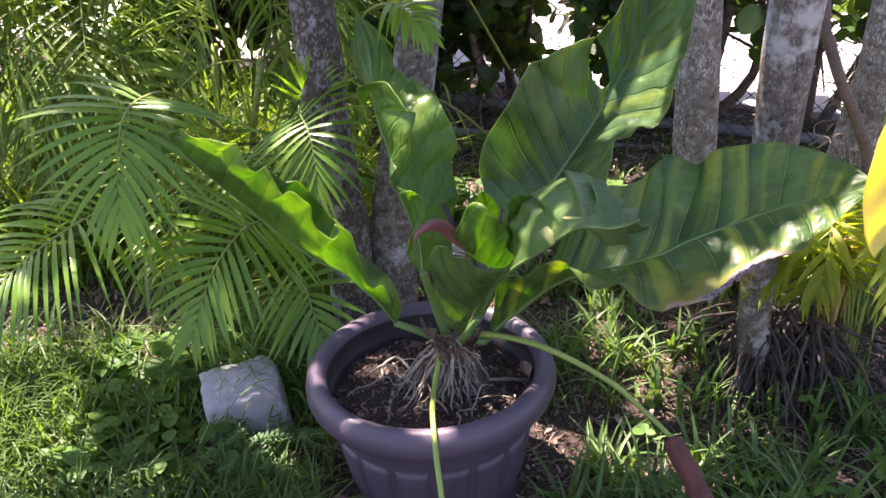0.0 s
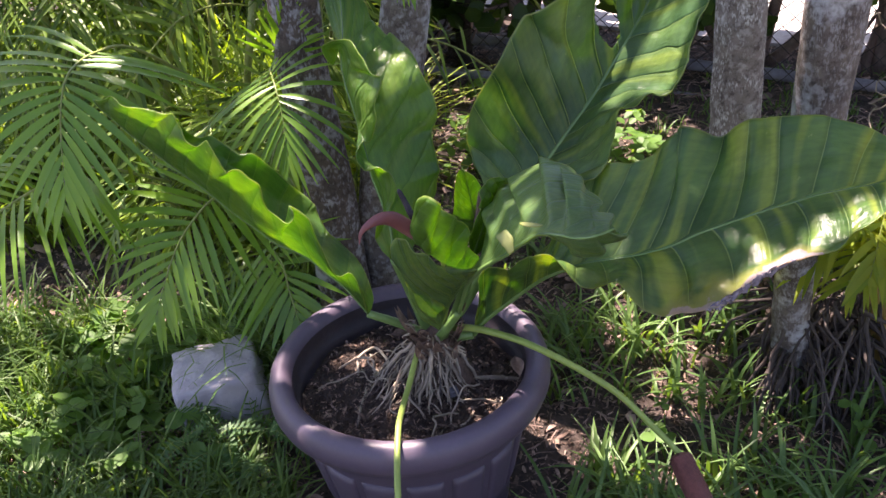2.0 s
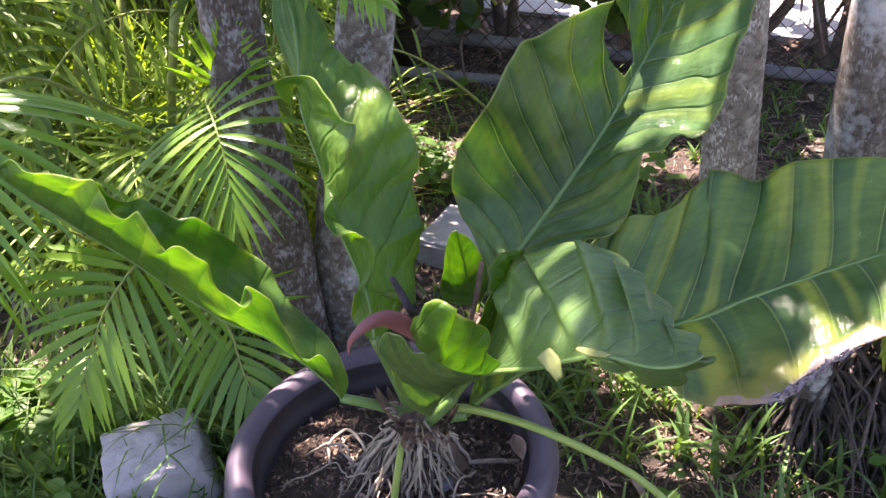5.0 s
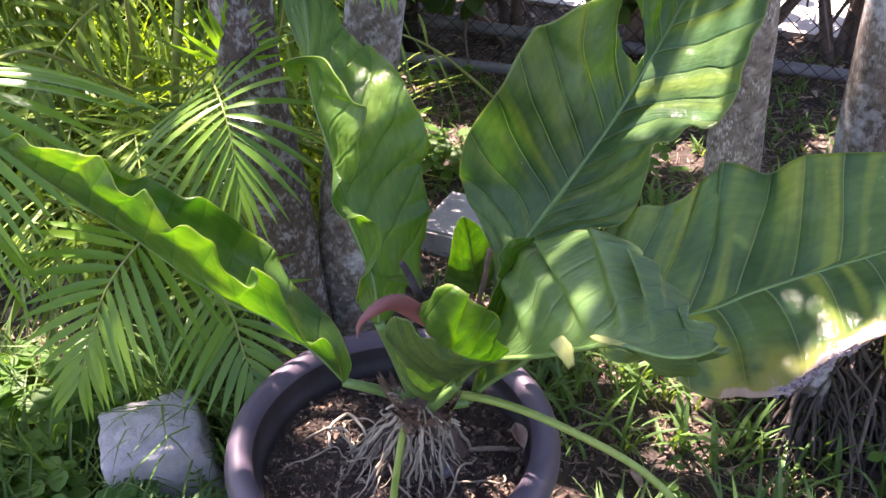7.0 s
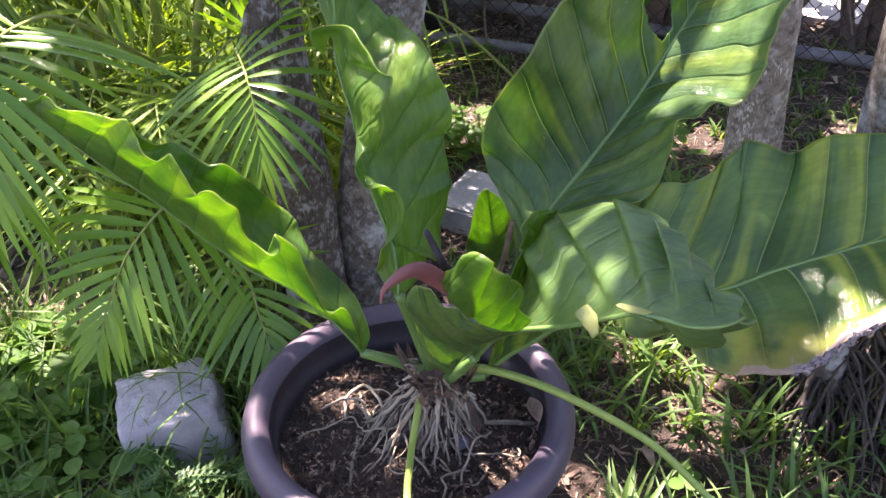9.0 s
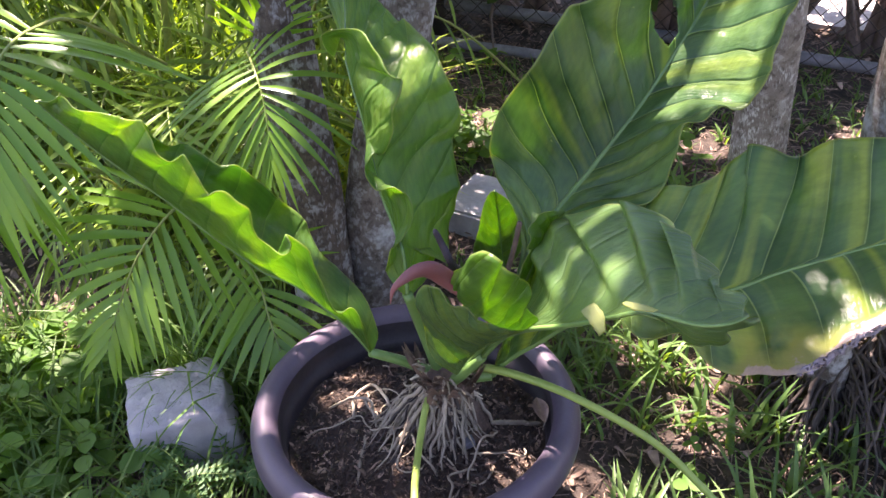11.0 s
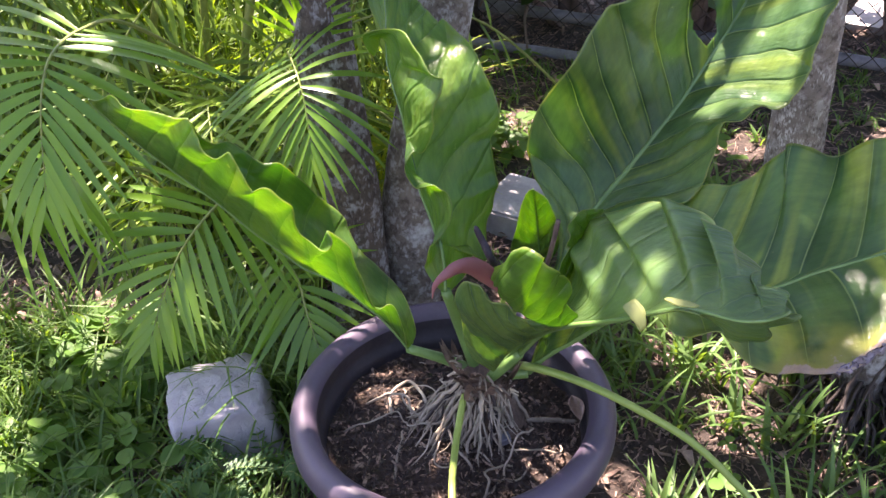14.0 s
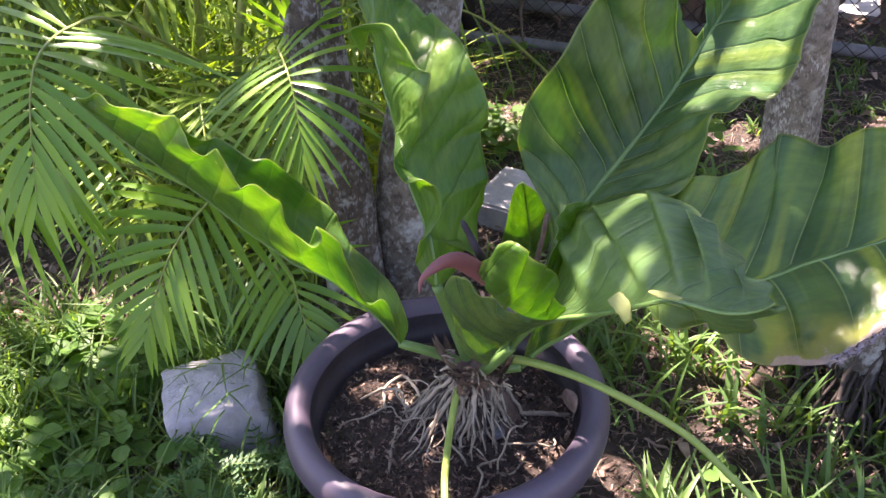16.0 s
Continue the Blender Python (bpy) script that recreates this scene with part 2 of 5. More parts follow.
M_ROAD = plain("sunlit_concrete", (0.40, 0.36, 0.35), (0.52, 0.48, 0.46), 2, 0.9, 0.4, 50, 0.004)
M_STONE = plain("white_limestone", (0.29, 0.275, 0.305), (0.45, 0.425, 0.45), 9, 0.9, 0.9, 40, 0.008, 0.04, fine=0.12)
M_CONCRETE = plain("concrete_block", (0.26, 0.25, 0.26), (0.40, 0.39, 0.39), 12, 0.9, 0.7, 90, 0.003, fine=0.15)
M_PIPE = plain("weathered_pipe", (0.11, 0.11, 0.13), (0.22, 0.21, 0.24), 9, 0.6, 0.5, 70, 0.002)
M_WIRE = plain("rusty_wire", (0.03, 0.026, 0.026), (0.07, 0.055, 0.05), 30, 0.7, 0.3, 100, 0.001, metal=0.4)
M_BRANCH = plain("hedge_branch", (0.10, 0.07, 0.06), (0.20, 0.145, 0.125), 14, 0.9, 0.7, 80, 0.004)
M_BARK1 = bark_mat("bark_brown", (0.038, 0.028, 0.021), (0.105, 0.080, 0.062), (0.44, 0.46, 0.47), 0.03)
M_BARK2 = bark_mat("bark_pale", (0.068, 0.054, 0.044), (0.20, 0.168, 0.145), (0.50, 0.51, 0.52), 0.07)
M_BARK3 = bark_mat("bark_speckled", (0.15, 0.125, 0.105), (0.30, 0.255, 0.215), (0.60, 0.58, 0.53), -0.02, 1.0)
M_PALM = foliage("palm_leaflet", (0.062, 0.165, 0.016), (0.135, 0.262, 0.028), 0.30, 0.48, 6.0, False, 0.6)
# leaf tones spread wide: sunlit clumps and shadowy gaps are put into the colour
M_PALM_BACK = foliage("palm_sun_and_shade", (0.008, 0.036, 0.005), (0.165, 0.265, 0.034), 0.42, 0.34, 4.0)
# yellowish leaves, raised in colour to look sunlit
M_PALM_SUN = foliage("yellowish_sunlit_palm", (0.12, 0.20, 0.025), (0.26, 0.30, 0.045), 0.42, 0.45, 4.0)
M_RACHIS = plain("palm_rachis", (0.14, 0.20, 0.04), (0.26, 0.28, 0.07), 12, 0.5, 0.2, 80, 0.001, 0.1)
M_CANE = plain("orange_cane", (0.22, 0.13, 0.035), (0.42, 0.28, 0.08), 14, 0.5, 0.4, 60, 0.002, 0.2)
M_GRASS = foliage("grass_blade", (0.030, 0.078, 0.020), (0.098, 0.170, 0.042), 0.45, 0.4, 5.0)
M_GRASS_COOL = foliage("shaded_grass_blade", (0.045, 0.105, 0.030), (0.125, 0.215, 0.065), 0.42, 0.30, 5.0)
M_WEED = foliage("weed_leaf", (0.050, 0.125, 0.025), (0.100, 0.200, 0.040), 0.5, 0.4, 8.0)
M_FERN = foliage("mimosa_leaflet", (0.030, 0.090, 0.030), (0.065, 0.150, 0.050), 0.5, 0.35, 8.0)
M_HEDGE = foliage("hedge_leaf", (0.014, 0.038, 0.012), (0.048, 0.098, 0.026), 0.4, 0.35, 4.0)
M_CROWN = foliage("crown_leaf", (0.035, 0.090, 0.018), (0.080, 0.150, 0.030), 0.45, 0.25, 4.0)
M_YELLOW = foliage("yellow_leaf", (0.42, 0.40, 0.10), (0.62, 0.58, 0.22), 0.45, 0.4, 10.0)


# ---- building helpers ----
def mesh_ob(name, verts, faces, material, parent=None, label="", smooth=True, uvs=None):
    me = bpy.data.meshes.new(name)
    me.from_pydata([tuple(v) for v in verts], [], faces)
    me.materials.append(material)
    if smooth:
        me.polygons.foreach_set("use_smooth", [True] * len(me.polygons))
    if uvs is not None:
        layer = me.uv_layers.new(name="vein")
        idx = np.empty(len(me.loops), dtype=np.int32)
        me.loops.foreach_get("vertex_index", idx)
        layer.data.foreach_set("uv", np.asarray(uvs, dtype=np.float32)[idx].ravel())
    me.update()
    ob = new(name, me)
    if parent is not None:
        ob.parent = parent
    if label:
        tagged(ob, label)
    return ob


def thing(name, label, category, at=(0, 0, 0), group="", kind=""):
    return tagged(new(name), label, category, group, kind)


def curve(points, n):
    """Catmull-Rom through the rows of points, at n even parameters."""
    p = np.asarray(points, dtype=float)
    k = len(p)
    ext = np.vstack([2 * p[0] - p[1], p, 2 * p[-1] - p[-2]])
    u = np.linspace(0, k - 1, n)
    i = np.minimum(u.astype(int), k - 2)
    f = (u - i)[:, None]
    a, b, c, d = ext[i], ext[i + 1], ext[i + 2], ext[i + 3]
    return 0.5 * (2 * b + (c - a) * f + (2 * a - 5 * b + 4 * c - d) * f ** 2 + (3 * b - a - 3 * c + d) * f ** 3)


def unit(v):
    v = np.asarray(v, dtype=float)
    return v / np.maximum(np.linalg.norm(v, axis=-1, keepdims=True), 1e-9)


def tube_data(path, radii, sides=8, flat=1.0, cap=True):
    """Vertices and faces of a tube along path; radii one a row."""
    p = np.asarray(path, dtype=float)
    n = len(p)
    r = np.broadcast_to(np.asarray(radii, dtype=float), (n,))
    t = unit(np.gradient(p, axis=0))
    up = np.array([0.0, 0.0, 1.0]) if abs(t[:, 2]).mean() < 0.8 else np.array([1.0, 0.0, 0.0])
    s = unit(np.cross(t, up))
    w = np.cross(s, t)
    ang = np.arange(sides) * 2 * np.pi / sides
    v = p[:, None] + r[:, None, None] * (np.cos(ang)[None, :, None] * s[:, None] + flat * np.sin(ang)[None, :, None] * w[:, None])
    faces = [(i * sides + j, i * sides + (j + 1) % sides, (i + 1) * sides + (j + 1) % sides, (i + 1) * sides + j) for i in range(n - 1) for j in range(sides)]
    if cap:
        faces += [tuple(range(sides))[::-1], tuple((n - 1) * sides + j for j in range(sides))]
    return v.reshape(-1, 3), faces


def tube(name, path, radii, material, parent=None, label="", sides=8, flat=1.0):
    v, f = tube_data(path, radii, sides, flat)
    return mesh_ob(name, v, f, material, parent, label)


class Heap:
    """Many small shapes gathered into one mesh."""

    def __init__(self):
        self.v, self.f, self.n = [], [], 0

    def put(self, v, f):
        self.v.append(np.asarray(v, dtype=float))
        self.f += [tuple(i + self.n for i in q) for q in f]
        self.n += len(v)

    def done(self, name, material, parent=None, label="", smooth=True):
        return mesh_ob(name, np.vstack(self.v), self.f, material, parent, label, smooth)


def lathe(profile, sides=96, centre=(0, 0, 0), closed=False):
    c = np.asarray(centre, dtype=float)
    ang = np.arange(sides) * 2 * np.pi / sides
    v = np.array([[(r * math.cos(a), r * math.sin(a), z) for a in ang] for r, z in profile]).reshape(-1, 3) + c
    n = len(profile)
    f = [(i * sides + j, i * sides + (j + 1) % sides, (i + 1) * sides + (j + 1) % sides, (i + 1) * sides + j) for i in range(n - 1) for j in range(sides)]
    return v, f


def strap(path, widths, up, bend=0.0):
    """A narrow folded blade along path: two strips meeting in a keel. Returns vertices and faces."""
    p = np.asarray(path, dtype=float)
    t = unit(np.gradient(p, axis=0))
    s = unit(np.cross(t, up))
    nrm = np.cross(s, t)
    w = np.asarray(widths, dtype=float)[:, None]
    v = np.stack([p - s * w + nrm * bend * w, p, p + s * w + nrm * bend * w], axis=1).reshape(-1, 3)
    f = []
    for i in range(len(p) - 1):
        a, b = 3 * i, 3 * i + 3
        f += [(a, a + 1, b + 1, b), (a + 1, a + 2, b + 2, b + 1)]
    return v, f


rng = np.random.default_rng(7)


def ground_z(x, y):
    """Height of the garden: it rises gently from the lawn to the fence."""
    k = min(max((y - 1.25) / 0.75, 0.0), 1.0)
    z = 0.045 + 0.085 * k * k * (3 - 2 * k)
    k = min(max((y - 2.0) / 1.2, 0.0), 1.0)
    z += 0.06 * k
    return z + 0.012 * noise.noise(Vector((x * 3.0, y * 3.0, 0.3))) * min(1.0, 6.0 / (1 + abs(x) + abs(y)))


# ---- ground ----
def axis(points):
    out = []
    for a, b, n in points:
        out += list(np.linspace(a, b, n, endpoint=False))
    return np.array(out + [points[-1][1]])


def build_ground():
    xs = axis([(-400, -20, 6), (-20, -2, 12), (-2, 2.2, 84), (2.2, 20, 12), (20, 400, 6)])
    ys = axis([(-400, -20, 6), (-20, 0, 10), (0, 4.4, 88), (4.4, 20, 12), (20, 400, 6)])
    v = [(x, y, ground_z(x, y)) for y in ys for x in xs]
    nx = len(xs)
    f = [(j * nx + i, j * nx + i + 1, (j + 1) * nx + i + 1, (j + 1) * nx + i) for j in range(len(ys) - 1) for i in range(nx - 1)]
    g = mesh_ob("ground", v, f, M_GROUND)
    return tagged(g, "dark garden soil strewn with dry litter", "ground", kind="structure")


ground = build_ground()


def build_road():
    xs, ds = np.linspace(-30, 30, 121), np.linspace(0, 9.0, 12)
    edge = [3.60 - 0.50 * (min(max(x, -6), 6) - 0.1) for x in xs]
    v = [(x, e + d, 0.205 + 0.004 * noise.noise(Vector((x, e + d, 1)))) for d in ds for x, e in zip(xs, edge)]
    f = [(j * 121 + i, j * 121 + i + 1, (j + 1) * 121 + i + 1, (j + 1) * 121 + i) for j in range(11) for i in range(120)]
    n = len(v)
    v += [(x, e, 0.10) for x, e in zip(xs, edge)]
    f += [(n + i, n + i + 1, i + 1, i) for i in range(120)]
    return tagged(mesh_ob("road", v, f, M_ROAD, smooth=False), "sunlit pale concrete road behind the hedge", "road", kind="structure")


road = build_road()


# ---- tree trunks ----
def trunk_mesh(name, path, radii, material, parent, seed, sides=28, rows=70, lump=0.06):
    p = curve(path, rows)
    r = curve([(a,) for a in radii], rows)[:, 0]
    v, f = tube_data(p, r, sides)
    v = v.copy()
    for i in range(len(v)):
        c = p[i // sides]
        d = v[i] - c
        k = noise.fractal(Vector(v[i] * 9.0) + Vector((seed, 0, 0)), 1.0, 2.0, 4)
        v[i] = c + d * (1 + lump * k)
    return mesh_ob(name, v, f, material, parent)


def tree(label, path, radii, material, seed):
    t = thing("tree", label, "tree", group="garden trees")
    trunk_mesh("trunk", path, radii, material, t, seed)
    return t


tree_a = tree("slender tree trunk with brown bark and white lichen", [(-0.235, 1.735, 0.02), (-0.242, 1.755, 0.30), (-0.247, 1.775, 0.464), (-0.268, 1.80, 0.705), (-0.277, 1.835, 0.92), (-0.33, 1.93, 1.5), (-0.46, 2.15, 2.6)],
              [0.066, 0.050, 0.047, 0.045, 0.044, 0.042, 0.036], M_BARK1, 3.1)
tree_b = tree("leaning pale grey tree trunk behind the pot plant", [(-0.185, 1.80, 0.03), (-0.170, 1.815, 0.25), (-0.145, 1.835, 0.48), (-0.083, 1.865, 0.782), (-0.060, 1.885, 0.92), (0.03, 1.98, 1.5), (0.18, 2.25, 2.6)],
              [0.075, 0.058, 0.050, 0.044, 0.043, 0.040, 0.034], M_BARK2, 7.7)
tree_c = tree("straight tree trunk with grey speckled bark", [(0.56, 2.05, 0.06), (0.553, 2.06, 0.30), (0.548, 2.07, 0.486), (0.540, 2.08, 0.83), (0.53, 2.10, 1.5), (0.52, 2.12, 2.6)],
              [0.068, 0.053, 0.050, 0.048, 0.045, 0.04], M_BARK3, 12.4)
tree_d = tree("pale lichened tree trunk on a mass of dark stilt roots", [(0.598, 1.665, 0.05), (0.592, 1.66, 0.20), (0.582, 1.65, 0.31), (0.578, 1.625, 0.68), (0.584, 1.615, 0.925), (0.62, 1.62, 1.5), (0.68, 1.65, 2.6)],
              [0.034, 0.034, 0.033, 0.042, 0.046, 0.046, 0.04], M_BARK2, 19.2)
tree_e = tree("grey trunk wrapped in thin pale dangling roots", [(0.93, 2.03, 0.08), (0.91, 2.02, 0.40), (0.945, 2.02, 0.70), (0.97, 2.04, 1.2), (1.0, 2.08, 2.6)],
              [0.10, 0.075, 0.06, 0.055, 0.05], M_BARK3, 25.0)


def stilt_roots():
    top = np.array([0.605, 1.67, 0.25])
    for i in range(290):
        a = rng.uniform(-math.pi, math.pi if i % 2 else 0.3)
        reach = rng.uniform(0.02, 0.15) if i % 3 else rng.uniform(0.01, 0.07)
        start = top + np.array([0.035 * math.cos(a) + rng.uniform(-0.02, 0.14), 0.035 * math.sin(a) + rng.uniform(-0.02, 0.08), rng.uniform(-0.10, 0.02)])
        if i % 3 == 0:
            start = np.array([0.592 + 0.040 * math.cos(a), 1.66 + 0.040 * math.sin(a), rng.uniform(0.10, 0.20)])
        end = np.array([start[0] + reach * math.cos(a), start[1] + reach * math.sin(a), 0.0])
        end[2] = ground_z(end[0], end[1]) - 0.01
        mid = (start + end) / 2 + np.array([0.25 * reach * math.cos(a), 0.25 * reach * math.sin(a), rng.uniform(0.0, 0.03)])
        mid += rng.normal(0, 0.008, 3)
        p = curve([start, mid, end], 7)
        p[1:-1] += rng.normal(0, 0.0025, (5, 3))
        tube("root", p, np.linspace(rng.uniform(0.0022, 0.0050), 0.0018, 7), M_ROOT_DARK, tree_d, sides=6)


stilt_roots()


def hanging_roots():
    h = Heap()
    for i in range(45):
        x, y, z = rng.uniform(0.80, 0.98), rng.uniform(1.93, 1.98), rng.uniform(0.45, 0.80)
        p = [np.array([x, y, z])]
        d = rng.normal(0, 1, 3)
        for k in range(7):
            d = unit(d + rng.normal(0, 0.5, 3) + np.array([0, 0, -0.25]))
            p.append(p[-1] + d * 0.018)
        h.put(*tube_data(np.array(p), 0.0016, 4, cap=False))
    h.done("root_tangle", M_ROOT, tree_e, "tangle of thin pale hanging roots")


hanging_roots()
vine = tagged(tube("woody_vine", curve([(0.72, 1.90, 1.3), (0.741, 1.90, 0.852), (0.765, 1.90, 0.759), (0.80, 1.90, 0.674), (0.848, 1.91, 0.585), (0.895, 1.92, 0.45), (0.91, 1.93, 0.10)], 30), 0.0125, M_BRANCH, sides=10),
              "bare brown woody vine stem beside the tree", "vine")


# ---- pot ----
POT = (-0.074, 1.432, 0.0)


def build_pot():
    pot = thing("plant_pot", "large purple-brown plastic planter with a rolled rim", "plant pot")
    rim = []
    # rolled lip: outer underside, over the top, down the inner wall
    for r, z in ((0.196, 0.300), (0.205, 0.292), (0.216, 0.291), (0.224, 0.298), (0.2285, 0.310), (0.2285, 0.322), (0.225, 0.335), (0.218, 0.344), (0.209, 0.348), (0.200, 0.346), (0.1935, 0.340), (0.190, 0.330)):
        rim.append((r, z))
    v, f = lathe(rim, 128, POT)
    mesh_ob("rim", v, f, M_POT, pot)
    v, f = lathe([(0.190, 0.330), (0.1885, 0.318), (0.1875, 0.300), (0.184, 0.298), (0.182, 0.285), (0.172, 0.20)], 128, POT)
    mesh_ob("inner_wall", v, f, M_POT_INNER, pot, "dark inner wall")
    body = [(0.1965, 0.302), (0.196, 0.285), (0.193, 0.270), (0.1895, 0.266), (0.1885, 0.258), (0.1855, 0.252), (0.183, 0.240), (0.158, 0.110), (0.150, 0.075), (0.153, 0.068), (0.151, 0.052), (0.146, 0.046), (0.10, 0.044), (0.0, 0.044)]
    v, f = lathe(body, 128, POT)
    mesh_ob("body", v, f, M_POT, pot)
    n = 16
    for i in range(n):
        a0, a1 = (i + 0.10) * 2 * math.pi / n, (i + 0.90) * 2 * math.pi / n
        vv, rows, cols = [], 8, 8
        for lift in (0.0, 0.005):
            for k in range(rows + 1):
                z = 0.115 + (0.235 - 0.115) * k / rows
                r = 0.159 + (0.1825 - 0.159) * k / rows
                e = 0.3 if k in (0, rows) else 1.0
                for j in range(cols + 1):
                    q = 0.3 if j in (0, cols) else 1.0
                    a = a0 + (a1 - a0) * j / cols
                    rr = r - 0.004 + (0.004 + lift * min(e, q)) * (lift > 0)
                    vv.append((POT[0] + rr * math.cos(a), POT[1] + rr * math.sin(a), z))
        c = cols + 1
        m = c * (rows + 1)
        ff = [(m + k * c + j, m + k * c + j + 1, m + (k + 1) * c + j + 1, m + (k + 1) * c + j) for k in range(rows) for j in range(cols)]
        loop = [j for j in range(c)] + [k * c + cols for k in range(1, rows + 1)] + [rows * c + j for j in range(cols - 1, -1, -1)] + [k * c for k in range(rows - 1, 0, -1)]
        ff += [(loop[q], loop[(q + 1) % len(loop)], m + loop[(q + 1) % len(loop)], m + loop[q]) for q in range(len(loop))]
        mesh_ob("panel", vv, ff, M_POT, pot)
    return pot


pot = build_pot()
SOIL_Z = 0.278


def soil_height(x, y):
    d = math.hypot(x - POT[0], y - POT[1])
    return SOIL_Z + 0.030 * math.exp(-(d / 0.09) ** 2) + 0.010 * noise.fractal(Vector((x * 14, y * 14, 2)), 1.0, 2.0, 4)


def build_soil():
    rings, sides = 40, 96
    v = [(POT[0], POT[1], soil_height(POT[0], POT[1]))]
    for i in range(1, rings + 1):
        for j in range(sides):
            a = 2 * math.pi * j / sides
            x, y = POT[0] + 0.186 * i / rings * math.cos(a), POT[1] + 0.186 * i / rings * math.sin(a)
            v.append((x, y, soil_height(x, y)))
    f = [(0, 1 + j, 1 + (j + 1) % sides) for j in range(sides)]
    f += [(1 + i * sides + j, 1 + (i + 1) * sides + j, 1 + (i + 1) * sides + (j + 1) % sides, 1 + i * sides + (j + 1) % sides) for i in range(rings - 1) for j in range(sides)]
    return tagged(mesh_ob("potting_soil", v, f, M_SOIL), "dark crumbly potting soil filling the planter", "soil", kind="stuff")


build_soil()


def chip_shape(size, curl):
    """A splinter of bark or a curled dry leaf scrap, 12 triangles."""
    l, w, h = size
    v = [(-l, -w * 0.6, 0), (0, -w, curl), (l, -w * 0.4, 0), (l * 0.9, w * 0.5, 0), (0.1 * l, w, curl), (-l * 0.8, w * 0.7, 0)]
    v += [(x * 0.92, y * 0.9, z + h) for x, y, z in v]
    f = [(0, 5, 4, 1), (1, 4, 3, 2), (6, 7, 10, 11), (7, 8, 9, 10)] + [(i, (i + 1) % 6, 6 + (i + 1) % 6, 6 + i) for i in range(6)]
    return np.array(v), f


def scatter(name, label, category, material, n, place, size, curl=0.3, tilt=0.5):
    h = Heap()
    for _ in range(n):
        x, y, z = place()
        l = size * min(3.0, math.exp(rng.normal(-0.4, 0.6)))
        v, f = chip_shape((l, l * rng.uniform(0.12, 0.5), l * 0.10), l * rng.uniform(-curl, curl))
        m = Euler((rng.normal(0, tilt), rng.normal(0, tilt), rng.uniform(0, 6.28))).to_matrix()
        h.put(v @ np.array(m).T + np.array([x, y, z]), f)
    return tagged(h.done(name, material, smooth=False), label, category, kind="stuff")


def in_pot():
    a, r = rng.uniform(0, 6.283), 0.178 * math.sqrt(rng.uniform(0, 1))
    x, y = POT[0] + r * math.cos(a), POT[1] + r * math.sin(a)
    return x, y, soil_height(x, y) + 0.002


scatter("bark_chips", "small brown bark chips and crumbs on the soil", "bark chips", M_CHIP, 2600, in_pot, 0.0040)
scatter("soil_crumbs", "dark crumbs of soil in the planter", "soil", M_SOIL, 3500, in_pot, 0.004, 0.5, 1.0)


def pot_fibres():
    h = Heap()
    for _ in range(1000):
        x, y, z = in_pot()
        l, a = rng.uniform(0.003, 0.016), rng.uniform(0, 6.283)
        d = np.array([math.cos(a) * l, math.sin(a) * l])
        q = np.array([(x - d[0], y - d[1], z + rng.uniform(-0.002, 0.003)), (x + rng.normal(0, 0.002), y + rng.normal(0, 0.002), z + rng.uniform(0.001, 0.007)), (x + d[0], y + d[1], z + rng.uniform(-0.002, 0.003))])
        if max(np.hypot(q[:, 0] - POT[0], q[:, 1] - POT[1])) < 0.18:
            h.put(*tube_data(q, [0.0007, 0.0007, 0.0004], 4, cap=False))
    return tagged(h.done("fibres", M_ROOT_DARK), "fine brown root fibres matted over the potting soil", "fibres", kind="stuff")


pot_fibres()


# ---- the big-leaved plant ----
plant = thing("potted_plant", "large glossy bird's-nest anthurium growing in the planter", "plant")


